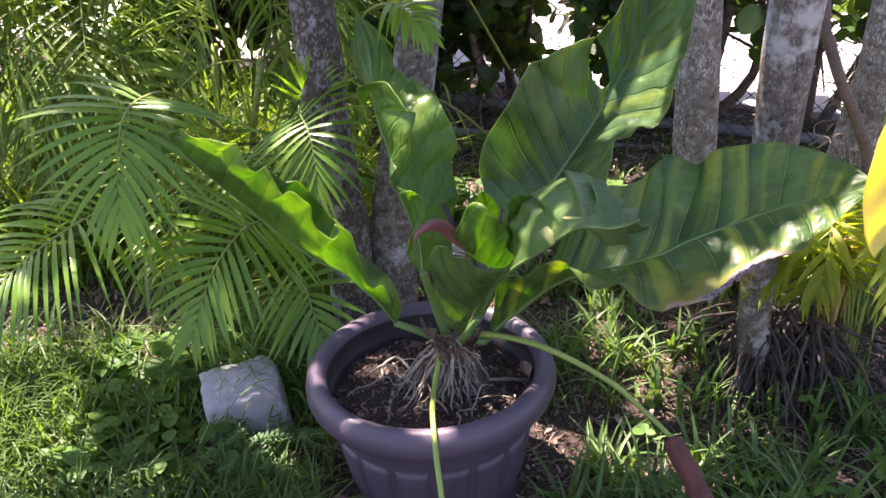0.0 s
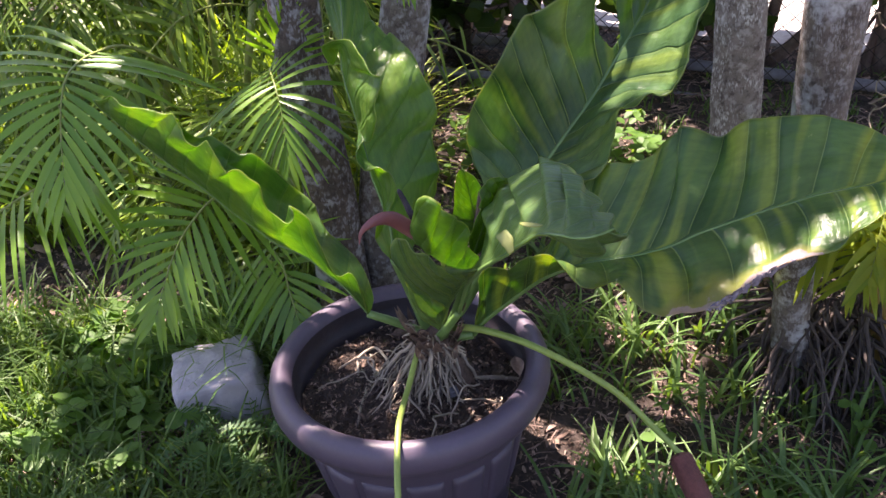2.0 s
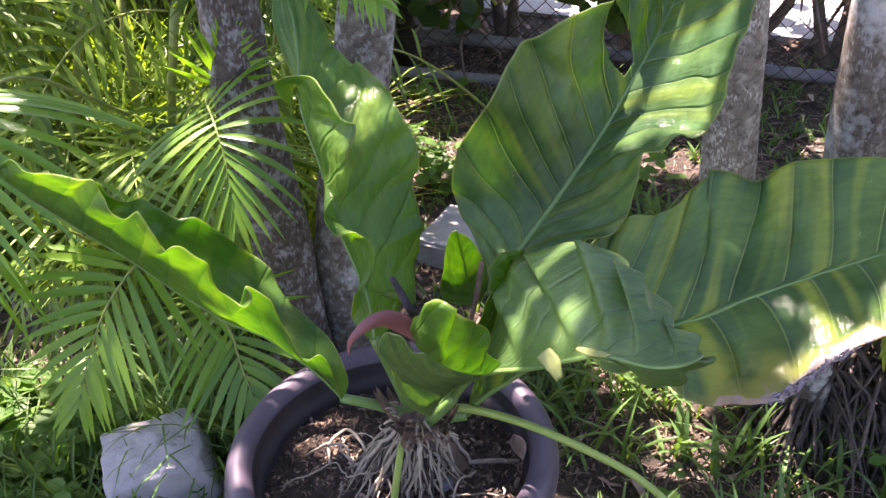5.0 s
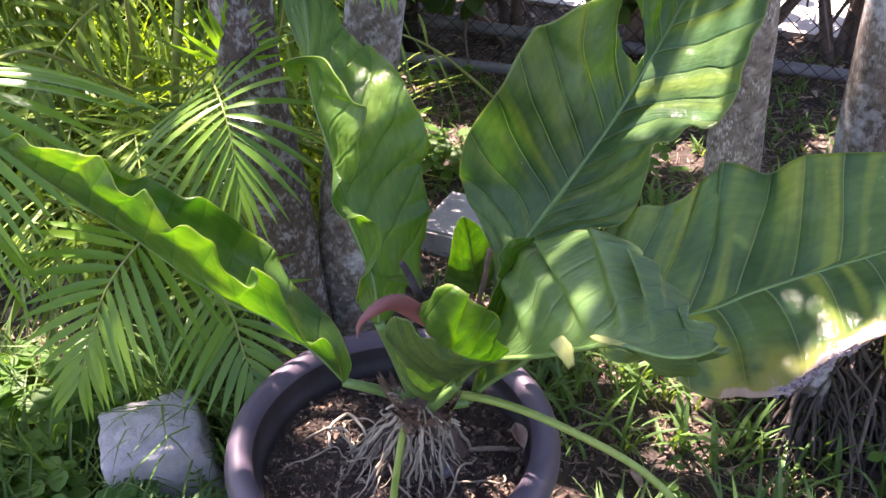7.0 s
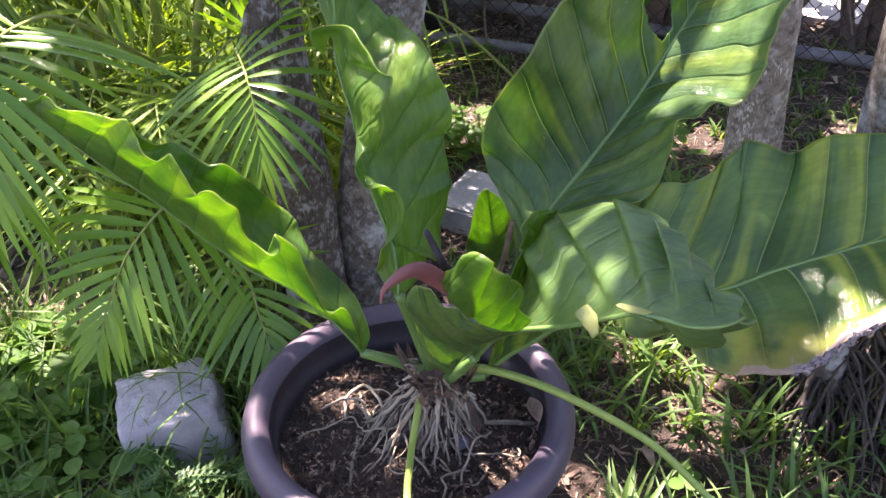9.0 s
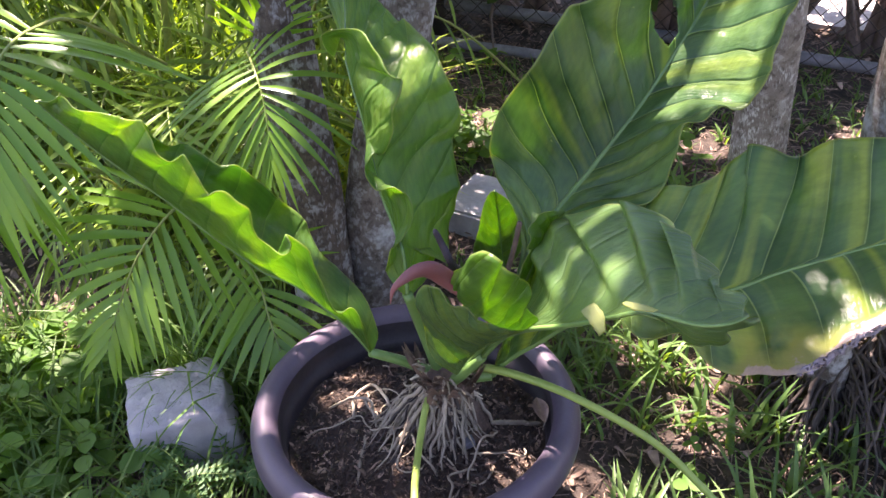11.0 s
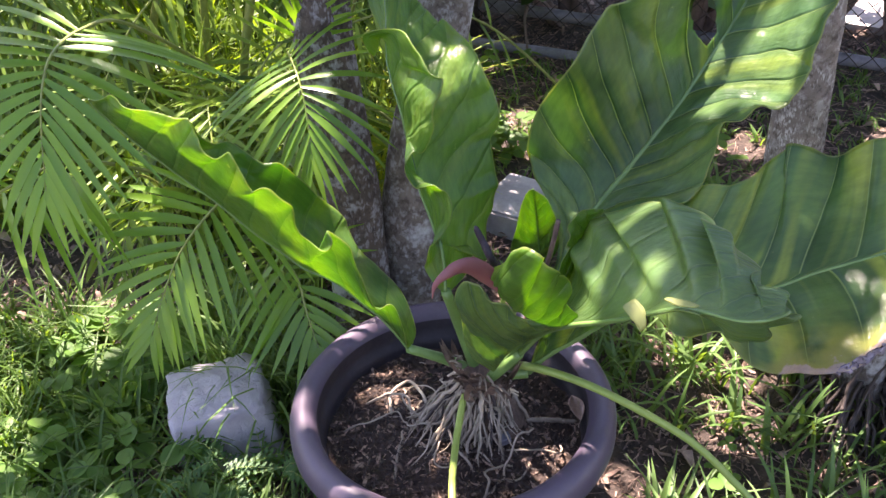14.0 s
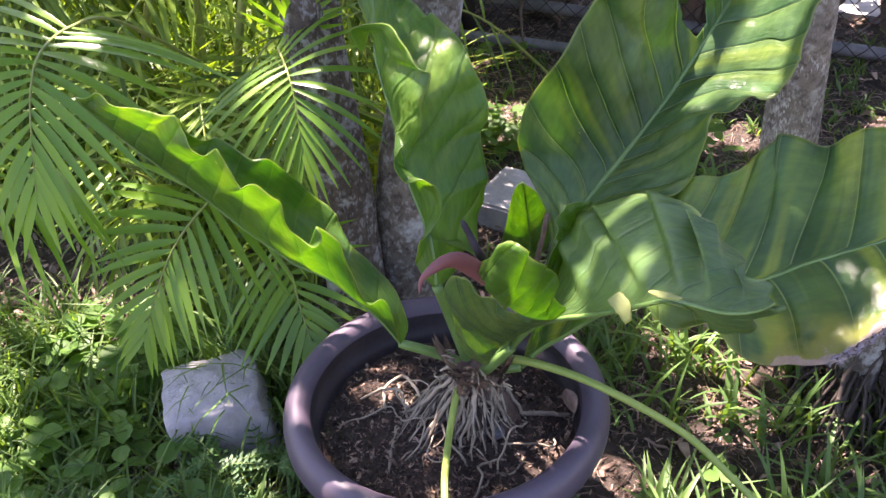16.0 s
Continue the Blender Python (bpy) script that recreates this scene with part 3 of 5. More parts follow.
def leaf(spec, material, veins=9, cup=0.08, ruffle=0.10, waves=9.0, seed=0.0, label="", rib=True, tear=None, nu=130, nv=20, corr=0.004, sweep=0.13, rib_r=0.0048, rumple=0.0034):
    """A broad leaf. spec: normal, midrib points, and for the left and right blade rows of (width, angle from the side, sweep forward)."""
    normal, points, left, right = spec
    mid = curve(points, nu)
    t = unit(np.gradient(mid, axis=0))
    n = unit(np.asarray(normal) - (t @ np.asarray(normal))[:, None] * t)
    s = np.cross(t, n)
    arc = np.concatenate([[0], np.cumsum(np.linalg.norm(np.diff(mid, axis=0), axis=1))])
    verts, uvs, faces = [], [], []
    cols = 2 * nv + 1
    sides, calm = {}, {}
    for sign, rows in ((-1, left), (1, right)):
        r = [(w, w * math.cos(radians(a)), w * math.sin(radians(a)), b) for w, a, b in rows]
        sides[sign] = curve(r, nu)
        calm[sign] = sides[sign].copy()
        for _ in range(60):
            calm[sign][1:-1] = (calm[sign][:-2] + 2 * calm[sign][1:-1] + calm[sign][2:]) / 4
    for i in range(nu):
        for j in range(-nv, nv + 1):
            f = abs(j) / nv
            sign = -1 if j < 0 else 1
            q = i / (nu - 1)
            if tear and sign < 0:
                # rows follow the tear, which widens towards the margin
                q0, slope, gape = tear
                below = q <= q0
                k = q / q0 if below else (1 - q) / (1 - q0)
                rag = 0.25 * noise.noise(Vector((f * 14, 3.0 * below, 0.0)))
                q += f * slope * k + (-1 if below else 1) * gape * math.sin(math.pi * min(1.0, 0.10 + 0.92 * f)) * (1 + rag) * k ** 6
                q = min(max(q, 0.0), 1.0)
            x = q * (nu - 1)
            o = min(int(x), nu - 2)
            x -= o
            mi, ti, ni, si = (m[o] * (1 - x) + m[o + 1] * x for m in (mid, t, n, s))
            # waves of the margin fade towards the midrib
            k = f ** 1.6
            w, cs, sn, sw = (sides[sign][o] * k + calm[sign][o] * (1 - k)) * (1 - x) + (sides[sign][o + 1] * k + calm[sign][o + 1] * (1 - k)) * x
            w = max(w, 0.0005)
            d = si * sign * cs + ni * sn
            bn = unit(-si * sign * sn + ni * cs)
            phase = (q - sweep * f ** 0.85) * veins + 3.0 + sign * 0.21
            end = min(1.0, 6 * q, 8 * (1 - q))
            wave = math.sin(2 * math.pi * waves * q + seed + sign * 1.3 + 1.1 * math.sin(5.1 * q + seed)) + 0.45 * math.sin(2 * math.pi * waves * 2.3 * q + 2 * seed)
            h = cup * w * 4 * f * (1 - f) + ruffle * w * f ** 2.5 * wave * end
            lie = phase % 1.0
            h += corr * math.sin(math.pi * lie) * math.sin(math.pi * min(1, f * 1.15)) * min(1, w / 0.05)
            h += rumple * noise.fractal(Vector((phase * 0.9 + seed, f * 4.0 * sign, 0.5)), 1.0, 2.0, 3) * min(1, w / 0.05) * min(1.0, 4 * f)
            p = mi + d * f + ti * (sw * f ** 1.2 + 0.02 * ruffle * wave * f * end) + bn * h
            verts.append(p)
            uvs.append((phase, sign * f))
    for i in range(nu - 1):
        for j in range(cols - 1):
            if tear and j < nv * 0.9 and i / (nu - 1) <= tear[0] < (i + 1) / (nu - 1):
                continue
            a = i * cols + j
            faces.append((a, a + 1, a + cols + 1, a + cols))
    ob = mesh_ob("leaf", verts, faces, material, plant, label, uvs=uvs)
    mod = ob.modifiers.new("thickness", "SOLIDIFY")
    mod.thickness, mod.offset = 0.0011, 0
    if rib:
        tube("midrib", mid - n * 0.001, np.linspace(rib_r, 0.0012, nu), M_RIB, ob, "pale raised midrib", sides=8)
    return ob


leaf(((0.0, -0.5, 0.9),
      [(-0.1319, 1.446, 0.4193), (-0.1497, 1.446, 0.4496), (-0.1683, 1.447, 0.4754), (-0.1866, 1.448, 0.4941), (-0.2117, 1.45, 0.5212), (-0.2336, 1.452, 0.5358), (-0.2615, 1.455, 0.5489), (-0.2841, 1.457, 0.5695), (-0.3093, 1.458, 0.5923), (-0.3332, 1.458, 0.6178), (-0.3502, 1.457, 0.6382), (-0.3653, 1.456, 0.6557), (-0.3827, 1.452, 0.6765), (-0.3979, 1.448, 0.6951), (-0.4109, 1.444, 0.7126), (-0.4267, 1.44, 0.7328), (-0.4379, 1.436, 0.7487), (-0.4474, 1.43, 0.7668), (-0.4546, 1.425, 0.7811), (-0.4602, 1.42, 0.7937), (-0.4632, 1.415, 0.8032), (-0.4651, 1.412, 0.8123)],
      [(0.0077, 87, 0.0113), (0.0192, 118, 0.004), (0.0347, 115, 0.0051), (0.0427, 80, -0.0062), (0.0829, 91, 0.0116), (0.119, 93, -0.0032), (0.1275, 93, -0.0009), (0.0973, 89, -0.0041), (0.1032, 91, -0.0055), (0.1267, 97, -0.0071), (0.1287, 95, 0.0047), (0.1141, 88, -0.0031), (0.1148, 91, 0.0007), (0.1133, 96, 0.001), (0.0917, 94, -0.0129), (0.0893, 99, -0.0147), (0.0933, 107, -0.0014), (0.0731, 105, -0.0036), (0.0547, 104, -0.0019), (0.0328, 100, 0.0036), (0.0186, 118, 0.0073), (0.0009, 147, 0.0004)],
      [(0.0116, 47, 0.0056), (0.0306, 55, -0.01), (0.0414, 43, -0.0139), (0.0483, 14, -0.0148), (0.0611, -17, -0.025), (0.0811, -28, -0.0261), (0.1058, -22, -0.0267), (0.1102, -20, -0.0345), (0.1005, -9, -0.0379), (0.0918, 9, -0.0308), (0.0891, 29, -0.0108), (0.0743, 32, -0.018), (0.0721, 33, -0.0197), (0.0691, 31, -0.0205), (0.0559, 33, -0.0284), (0.0591, 51, -0.0286), (0.0711, 58, -0.0196), (0.0587, 65, -0.0187), (0.0446, 67, -0.0142), (0.0268, 72, -0.0049), (0.0156, 57, 0.0023), (0.0006, 46, -0.0001)]),
     M_LEAF_SUN, label="long trough-shaped leaf with a wavy margin", cup=-0.03, ruffle=0.012, waves=9.0, seed=1.0, corr=0.0012, veins=13, sweep=0.10, rib_r=0.0022, nu=200)
leaf(((0.5, -0.7, 0.4),
      [(-0.0751, 1.42, 0.5357), (-0.076, 1.43, 0.5635), (-0.0796, 1.44, 0.591), (-0.0856, 1.455, 0.598), (-0.0904, 1.465, 0.6084), (-0.097, 1.475, 0.6232), (-0.1054, 1.49, 0.6391), (-0.1105, 1.5, 0.6555), (-0.1147, 1.507, 0.6711), (-0.1179, 1.512, 0.6878), (-0.1207, 1.517, 0.701), (-0.1239, 1.521, 0.7155), (-0.127, 1.525, 0.7322), (-0.1332, 1.535, 0.7504), (-0.1383, 1.545, 0.7648), (-0.1418, 1.555, 0.7754), (-0.1454, 1.565, 0.7845), (-0.1463, 1.575, 0.7922), (-0.1474, 1.585, 0.7984), (-0.1483, 1.6, 0.8049), (-0.1497, 1.62, 0.8119), (-0.1514, 1.64, 0.823), (-0.1556, 1.67, 0.8421), (-0.1633, 1.7, 0.8694), (-0.1807, 1.74, 0.9093)],
      [(0.005, -32, 0.0003), (0.0177, -14, -0.0129), (0.0256, -28, -0.0188), (0.0184, 26, -0.0176), (0.0236, 96, -0.013), (0.0443, 105, -0.0112), (0.056, 91, -0.012), (0.0581, 82, -0.0125), (0.0513, 63, -0.0224), (0.0455, 49, -0.0284), (0.0362, 45, -0.0258), (0.0264, 69, -0.0261), (0.0441, 86, -0.0443), (0.0633, 92, -0.0583), (0.0738, 93, -0.0626), (0.0881, 98, -0.0683), (0.0954, 97, -0.0686), (0.0839, 89, -0.052), (0.0667, 75, -0.0314), (0.0313, -12, -0.0092), (0.029, -84, -0.0304), (0.0223, -87, -0.0155), (0.0273, -62, -0.0075), (0.0269, -45, -0.0007), (0.0011, -56, -0.0002)],
      [(0.0127, -39, -0.0041), (0.0547, -28, -0.0167), (0.0885, -26, -0.0107), (0.0948, -16, 0.0121), (0.1006, -10, -0.0005), (0.1056, 3, 0.0023), (0.1067, 9, 0.0034), (0.1052, 13, 0.0097), (0.1084, 14, 0.0094), (0.1174, 18, 0.0063), (0.121, 20, 0.011), (0.1191, 20, 0.0213), (0.1128, 24, 0.0237), (0.1118, 23, 0.022), (0.1046, 21, 0.0359), (0.0968, 9, 0.0553), (0.083, 9, 0.0604), (0.0673, 9, 0.0674), (0.055, 17, 0.0719), (0.0438, 29, 0.0702), (0.0377, 33, 0.0626), (0.0348, 27, 0.0531), (0.0298, 35, 0.0356), (0.0218, 29, 0.0229), (0.0007, 27, -0.0002)]),
     M_LEAF_SUN, label="tall folded leaf with a wavy margin", cup=-0.05, ruffle=0.015, waves=9.0, seed=2.4, corr=0.0018, veins=9, sweep=0.22, rib_r=0.0026, nu=220)
leaf(((0.0, -0.9, 0.4),
      [(0.0618, 1.47, 0.4934), (0.0856, 1.505, 0.541), (0.1011, 1.52, 0.5619), (0.1189, 1.535, 0.5828), (0.1396, 1.55, 0.6035), (0.1598, 1.56, 0.6254), (0.1766, 1.568, 0.6458), (0.1927, 1.576, 0.6652), (0.2123, 1.586, 0.6881), (0.2311, 1.597, 0.7111), (0.2493, 1.61, 0.7354), (0.2666, 1.62, 0.7623), (0.2843, 1.632, 0.7873), (0.299, 1.645, 0.8073), (0.3132, 1.657, 0.829), (0.328, 1.67, 0.8532), (0.3433, 1.685, 0.8816), (0.3583, 1.7, 0.9118), (0.3755, 1.72, 0.9438), (0.3961, 1.74, 0.9854)],
      [(0.0063, 22, 0.0019), (0.0219, -61, -0.0049), (0.0416, -36, -0.0062), (0.0747, -31, -0.0181), (0.1007, -23, -0.0431), (0.1232, -14, -0.0571), (0.1418, -1, -0.0379), (0.1477, 9, -0.0177), (0.1523, 15, -0.0192), (0.1602, 19, 0.0037), (0.1594, 21, 0.015), (0.1347, 23, 0.0177), (0.1111, 26, 0.0114), (0.0907, 30, 0.0083), (0.0773, 31, 0.0138), (0.0679, 32, 0.0161), (0.0633, 30, 0.0091), (0.0558, 27, 0.0089), (0.0411, 30, 0.0048), (0.0005, -42, -0.0008)],
      [(0.0042, 4, 0.0016), (0.0338, 68, 0.0059), (0.063, 69, 0.0197), (0.083, 65, 0.0265), (0.0941, 56, 0.0272), (0.1045, 48, 0.0308), (0.1077, 54, 0.0363), (0.1094, 63, 0.0408), (0.1101, 70, 0.0288), (0.1184, 62, 0.0108), (0.1316, 59, 0.0049), (0.1426, 54, -0.0125), (0.1471, 54, -0.0346), (0.1483, 58, -0.0419), (0.1468, 62, -0.0327), (0.1459, 63, -0.0289), (0.1409, 64, -0.0278), (0.127, 64, -0.0231), (0.0871, 62, -0.0115), (0.0005, 42, 0.0008)]),
     M_LEAF, label="broad upright leaf torn along one side", cup=-0.06, ruffle=0.015, waves=8.0, seed=0.6, corr=0.0028, veins=14, sweep=0.17, tear=(0.595, 0.10, 0.030), nu=220, nv=30)
leaf(((-0.1, -0.6, 0.8),
      [(0.0325, 1.455, 0.368), (0.0449, 1.45, 0.3905), (0.0661, 1.445, 0.4155), (0.0923, 1.435, 0.4433), (0.1193, 1.43, 0.4701), (0.1454, 1.42, 0.4955), (0.1664, 1.415, 0.5092), (0.1953, 1.41, 0.5215), (0.2237, 1.405, 0.5316), (0.2556, 1.4, 0.5396), (0.2908, 1.395, 0.5493), (0.329, 1.39, 0.5653), (0.3664, 1.388, 0.5856), (0.4105, 1.386, 0.6042), (0.4467, 1.385, 0.6187), (0.4824, 1.384, 0.6311), (0.5175, 1.383, 0.6433), (0.5519, 1.38, 0.6522), (0.5827, 1.378, 0.6588), (0.6113, 1.372, 0.6683), (0.6352, 1.365, 0.6792), (0.6492, 1.36, 0.6876)],
      [(0.0036, 36, 0.0032), (0.0216, -57, 0.0031), (0.046, -51, -0.0057), (0.0673, -46, 0.002), (0.0738, -37, 0.0119), (0.0906, -23, 0.0259), (0.1101, -5, 0.0461), (0.1299, 8, 0.0475), (0.1395, 12, 0.0474), (0.1392, 7, 0.0421), (0.1553, 5, 0.0506), (0.164, 0, 0.0594), (0.1573, -6, 0.0473), (0.1413, -9, 0.0256), (0.1392, -3, 0.0102), (0.1366, 2, 0.0027), (0.1225, 5, -0.0055), (0.1069, 5, -0.0065), (0.0864, 8, -0.0008), (0.0635, 5, -0.0015), (0.0313, 0, -0.0002), (0.0012, 61, -0.0003)],
      [(0.0017, -142, 0.0086), (0.0242, 121, 0.0333), (0.0731, 109, 0.0584), (0.0874, 106, 0.0647), (0.0769, 93, 0.0382), (0.0822, 90, 0.0356), (0.0986, 90, 0.016), (0.0881, 78, 0.0016), (0.0799, 58, -0.0206), (0.0753, 41, -0.0297), (0.0757, 44, -0.0333), (0.0969, 25, -0.0541), (0.1195, 23, -0.0572), (0.1418, 24, -0.0626), (0.1291, 26, -0.062), (0.1171, 28, -0.0601), (0.1133, 26, -0.0568), (0.1074, 23, -0.0534), (0.0962, 26, -0.047), (0.0731, 27, -0.038), (0.0427, 34, -0.0226), (0.0012, -61, 0.0003)]),
     M_LEAF_STREAK, label="broad drooping leaf with yellow streaks and a scorched edge", cup=-0.05, ruffle=0.04, waves=7.0, seed=4.0, corr=0.0055, veins=15, sweep=0.07, nu=200, nv=24)
leaf(((0.0, -0.4, 0.9),
      [(0.0187, 1.395, 0.4539), (0.0415, 1.31, 0.5584), (0.0656, 1.24, 0.6278), (0.0867, 1.19, 0.672), (0.1044, 1.16, 0.7), (0.1183, 1.135, 0.7251), (0.1294, 1.115, 0.7446), (0.1405, 1.1, 0.7599), (0.1512, 1.085, 0.7703), (0.1604, 1.075, 0.7751), (0.1694, 1.065, 0.7789), (0.1794, 1.06, 0.7792), (0.1891, 1.055, 0.7819), (0.1982, 1.05, 0.7868), (0.2065, 1.05, 0.7894), (0.2125, 1.05, 0.7925), (0.218, 1.055, 0.7923)],
      [(0.0046, 96, 0.0041), (0.026, 24, -0.0031), (0.0547, 31, -0.081), (0.0833, 33, -0.1151), (0.1066, 30, -0.1363), (0.126, 29, -0.1673), (0.1421, 19, -0.1727), (0.1276, 12, -0.1351), (0.1137, 12, -0.1128), (0.103, 5, -0.0884), (0.0986, -4, -0.0618), (0.0921, -7, -0.0317), (0.0809, -10, -0.0285), (0.0596, -21, -0.0093), (0.0302, -19, 0.0079), (0.0118, -19, 0.0109), (0.0006, 66, -0.0001)],
      [(0.0031, -96, -0.0027), (0.0024, -102, -0.0016), (0.0019, -89, -0.0014), (0.0019, -86, -0.0011), (0.0018, -84, -0.0011), (0.0028, -18, 0.0044), (0.0026, -25, 0.0047), (0.0052, 14, 0.0099), (0.0057, 9, 0.0087), (0.021, -111, -0.0092), (0.0233, -93, -0.0031), (0.0306, -86, -0.0003), (0.0328, -94, -0.0065), (0.0327, -101, -0.004), (0.0349, -103, 0.0033), (0.0307, -103, 0.0146), (0.0206, -103, 0.0216)]),
     M_LEAF_WORN, label="glossy leaf arching forward with a ragged edge", cup=0.05, ruffle=0.03, waves=7.0, seed=3.2, corr=0.0004, veins=9, sweep=0.45, rumple=0.0014, rib_r=0.003, nu=180)
leaf(((-0.2, -0.8, 0.5),
      [(-0.0292, 1.265, 0.6841), (-0.0146, 1.255, 0.681), (-0.0022, 1.245, 0.6716), (0.0089, 1.235, 0.6609), (0.0235, 1.228, 0.6493), (0.0404, 1.222, 0.6434), (0.0572, 1.215, 0.6479), (0.0698, 1.205, 0.6673)],
      [(0.005, 17, -0.0111), (0.0149, 58, -0.0039), (0.075, 63, -0.0123), (0.125, 60, -0.0332), (0.1208, 54, -0.028), (0.0972, 51, 0.0158), (0.0408, 42, 0.0425), (0.0026, 44, 0.0041)],
      [(0.0007, -61, 0.0006), (0.0006, -69, 0.0007), (0.0005, -83, 0.0008), (0.0005, -79, 0.0008), (0.0005, -58, 0.0008), (0.0008, -47, 0.0006), (0.0009, -37, -0), (0.0009, -28, -0.0003)]),
     M_LEAF_YOUNG, label="small folded bright green leaf", cup=0.16, ruffle=0.03, waves=4.0, seed=5.5, rib=False, corr=0.003, sweep=0.2)
leaf(((-0.2, -0.8, 0.5),
      [(-0.0149, 1.4, 0.4192), (-0.0066, 1.385, 0.4519), (0.0048, 1.36, 0.4904), (0.0154, 1.335, 0.5224), (0.0253, 1.31, 0.5521), (0.0345, 1.29, 0.5745), (0.0433, 1.27, 0.5958), (0.0547, 1.255, 0.6135), (0.0668, 1.24, 0.6286)],
      [(0.0082, 15, 0.0048), (0.0379, 31, -0.0078), (0.0576, 23, -0.0306), (0.0759, 26, -0.0138), (0.1046, 35, 0.0536), (0.0914, 34, 0.0542), (0.0668, 46, 0.0307), (0.0406, 57, -0.0035), (0.0014, 48, -0.0001)],
      [(0.0029, -81, 0.005), (0.0061, -77, 0.0079), (0.0064, -67, 0.0045), (0.0063, -56, 0.0102), (0.0061, -47, 0.0162), (0.0062, -48, 0.0158), (0.0053, -46, 0.0161), (0.0054, -56, 0.0098), (0.0014, -48, 0.0001)]),
     M_LEAF, label="small dull green leaf folded over the roots", cup=0.10, ruffle=0.04, waves=3.6, seed=1.5, rib=False, corr=0.003, sweep=0.2)
# extra blade standing in for the curled base of the broad upright leaf
leaf(((0.0, -1.0, 0.2),
      [(0.051, 1.52, 0.5036), (0.0468, 1.505, 0.5376), (0.0429, 1.49, 0.5792), (0.0399, 1.475, 0.6148), (0.037, 1.465, 0.6419), (0.0342, 1.455, 0.6642)],
      [(0.0061, -5, 0.0008), (0.0369, 5, 0.0038), (0.0262, -3, 0.016), (0.0181, -8, 0.0186), (0.0087, -8, 0.0158), (0.0013, -20, 0.0009)],
      [(0.0056, -3, 0.001), (0.0245, 7, 0.0079), (0.0253, 4, 0.0102), (0.0211, 7, 0.0086), (0.0133, 10, 0.0083), (0.0013, 5, -0.0002)]),
     M_LEAF_YOUNG, label="curled base of the broad upright leaf glowing in the sun", cup=0.12, ruffle=0.08, waves=3.0, seed=6.1, rib_r=0.0025)
leaf(((-0.5, -0.6, 0.5),
      [(0.046, 1.33, 0.58), (0.065, 1.31, 0.643), (0.081, 1.33, 0.672), (0.094, 1.345, 0.691), (0.107, 1.35, 0.701)],
      [(0.002, 40, 0.001), (0.015, 88, -0.002), (0.023, 91, -0.013), (0.028, 82, -0.006), (0.001, 47, -0.0)],
      [(0.002, -44, -0.001), (0.027, -94, -0.002), (0.023, -96, 0.011), (0.009, -72, 0.005), (0.001, -47, 0.0)]),
     M_LEAF_YOUNG, label="narrow curled young leaf", cup=0.1, ruffle=0.10, waves=3.0, seed=7.1, rib_r=0.0025)


def torn_flap(points, widths, twist):
    """A ragged pale scrap of leaf left beside a tear."""
    p = curve(points, 10)
    w = np.interp(np.linspace(0, 1, 10), np.linspace(0, 1, len(widths)), widths)
    v = []
    for i in range(10):
        for j in range(5):
            a = -1 + j / 2
            edge = 1 + 0.25 * noise.noise(Vector((i * 0.7, a * 3, twist)))
            v.append(p[i] + np.array([math.cos(twist), 0.3, math.sin(twist)]) * w[i] * a * edge + np.array([0, -1, 0.3]) * 0.25 * w[i] * a * a)
    f = [(i * 5 + j, i * 5 + j + 1, i * 5 + j + 6, i * 5 + j + 5) for i in range(9) for j in range(4)]
    ob = mesh_ob("torn_scrap", v, f, M_SCRAP, plant, "ragged pale scrap of torn leaf")
    ob.modifiers.new("thickness", "SOLIDIFY").thickness = 0.001


torn_flap([(0.103, 1.112, 0.757), (0.110, 1.100, 0.752), (0.114, 1.094, 0.742)], [0.006, 0.0065, 0.003], 0.5)
def scorched_edge():
    """A crumpled dead strip hanging along the lower margin of the drooping leaf."""
    p = curve([(0.358, 1.25, 0.55), (0.379, 1.255, 0.562), (0.4, 1.26, 0.575), (0.418, 1.267, 0.587), (0.436, 1.27, 0.596), (0.464, 1.275, 0.605)], 48)
    v = []
    for i in range(48):
        q = i / 47
        w = (0.007 + 0.014 * abs(noise.noise(Vector((q * 9, 0.4, 0.0))))) * min(1, 6 * q + 0.2, 6 * (1 - q) + 0.2)
        for j in range(9):
            k = j / 8
            c = 0.0085 * noise.fractal(Vector((q * 19, k * 2.5, 1.7)), 1.0, 2.0, 4)
            c2 = 0.0065 * noise.fractal(Vector((q * 23, k * 3.0, 9.1)), 1.0, 2.0, 4)
            v.append(p[i] + np.array([0.1 * k * w + c2, -0.35 * k * w + 0.006 * k * k + c, 0.004 - 0.9 * k * w + c2]))
    f = [(i * 9 + j, i * 9 + j + 1, i * 9 + j + 10, i * 9 + j + 9) for i in range(47) for j in range(8)]
    ob = mesh_ob("scorched_edge", v, f, M_SCORCHED, plant, "crumpled dead grey-mauve leaf edge")
    ob.modifiers.new("thickness", "SOLIDIFY").thickness = 0.0012


scorched_edge()
torn_flap([(0.126, 1.074, 0.790), (0.136, 1.064, 0.793), (0.146, 1.054, 0.797)], [0.002, 0.005, 0.002], 0.2)


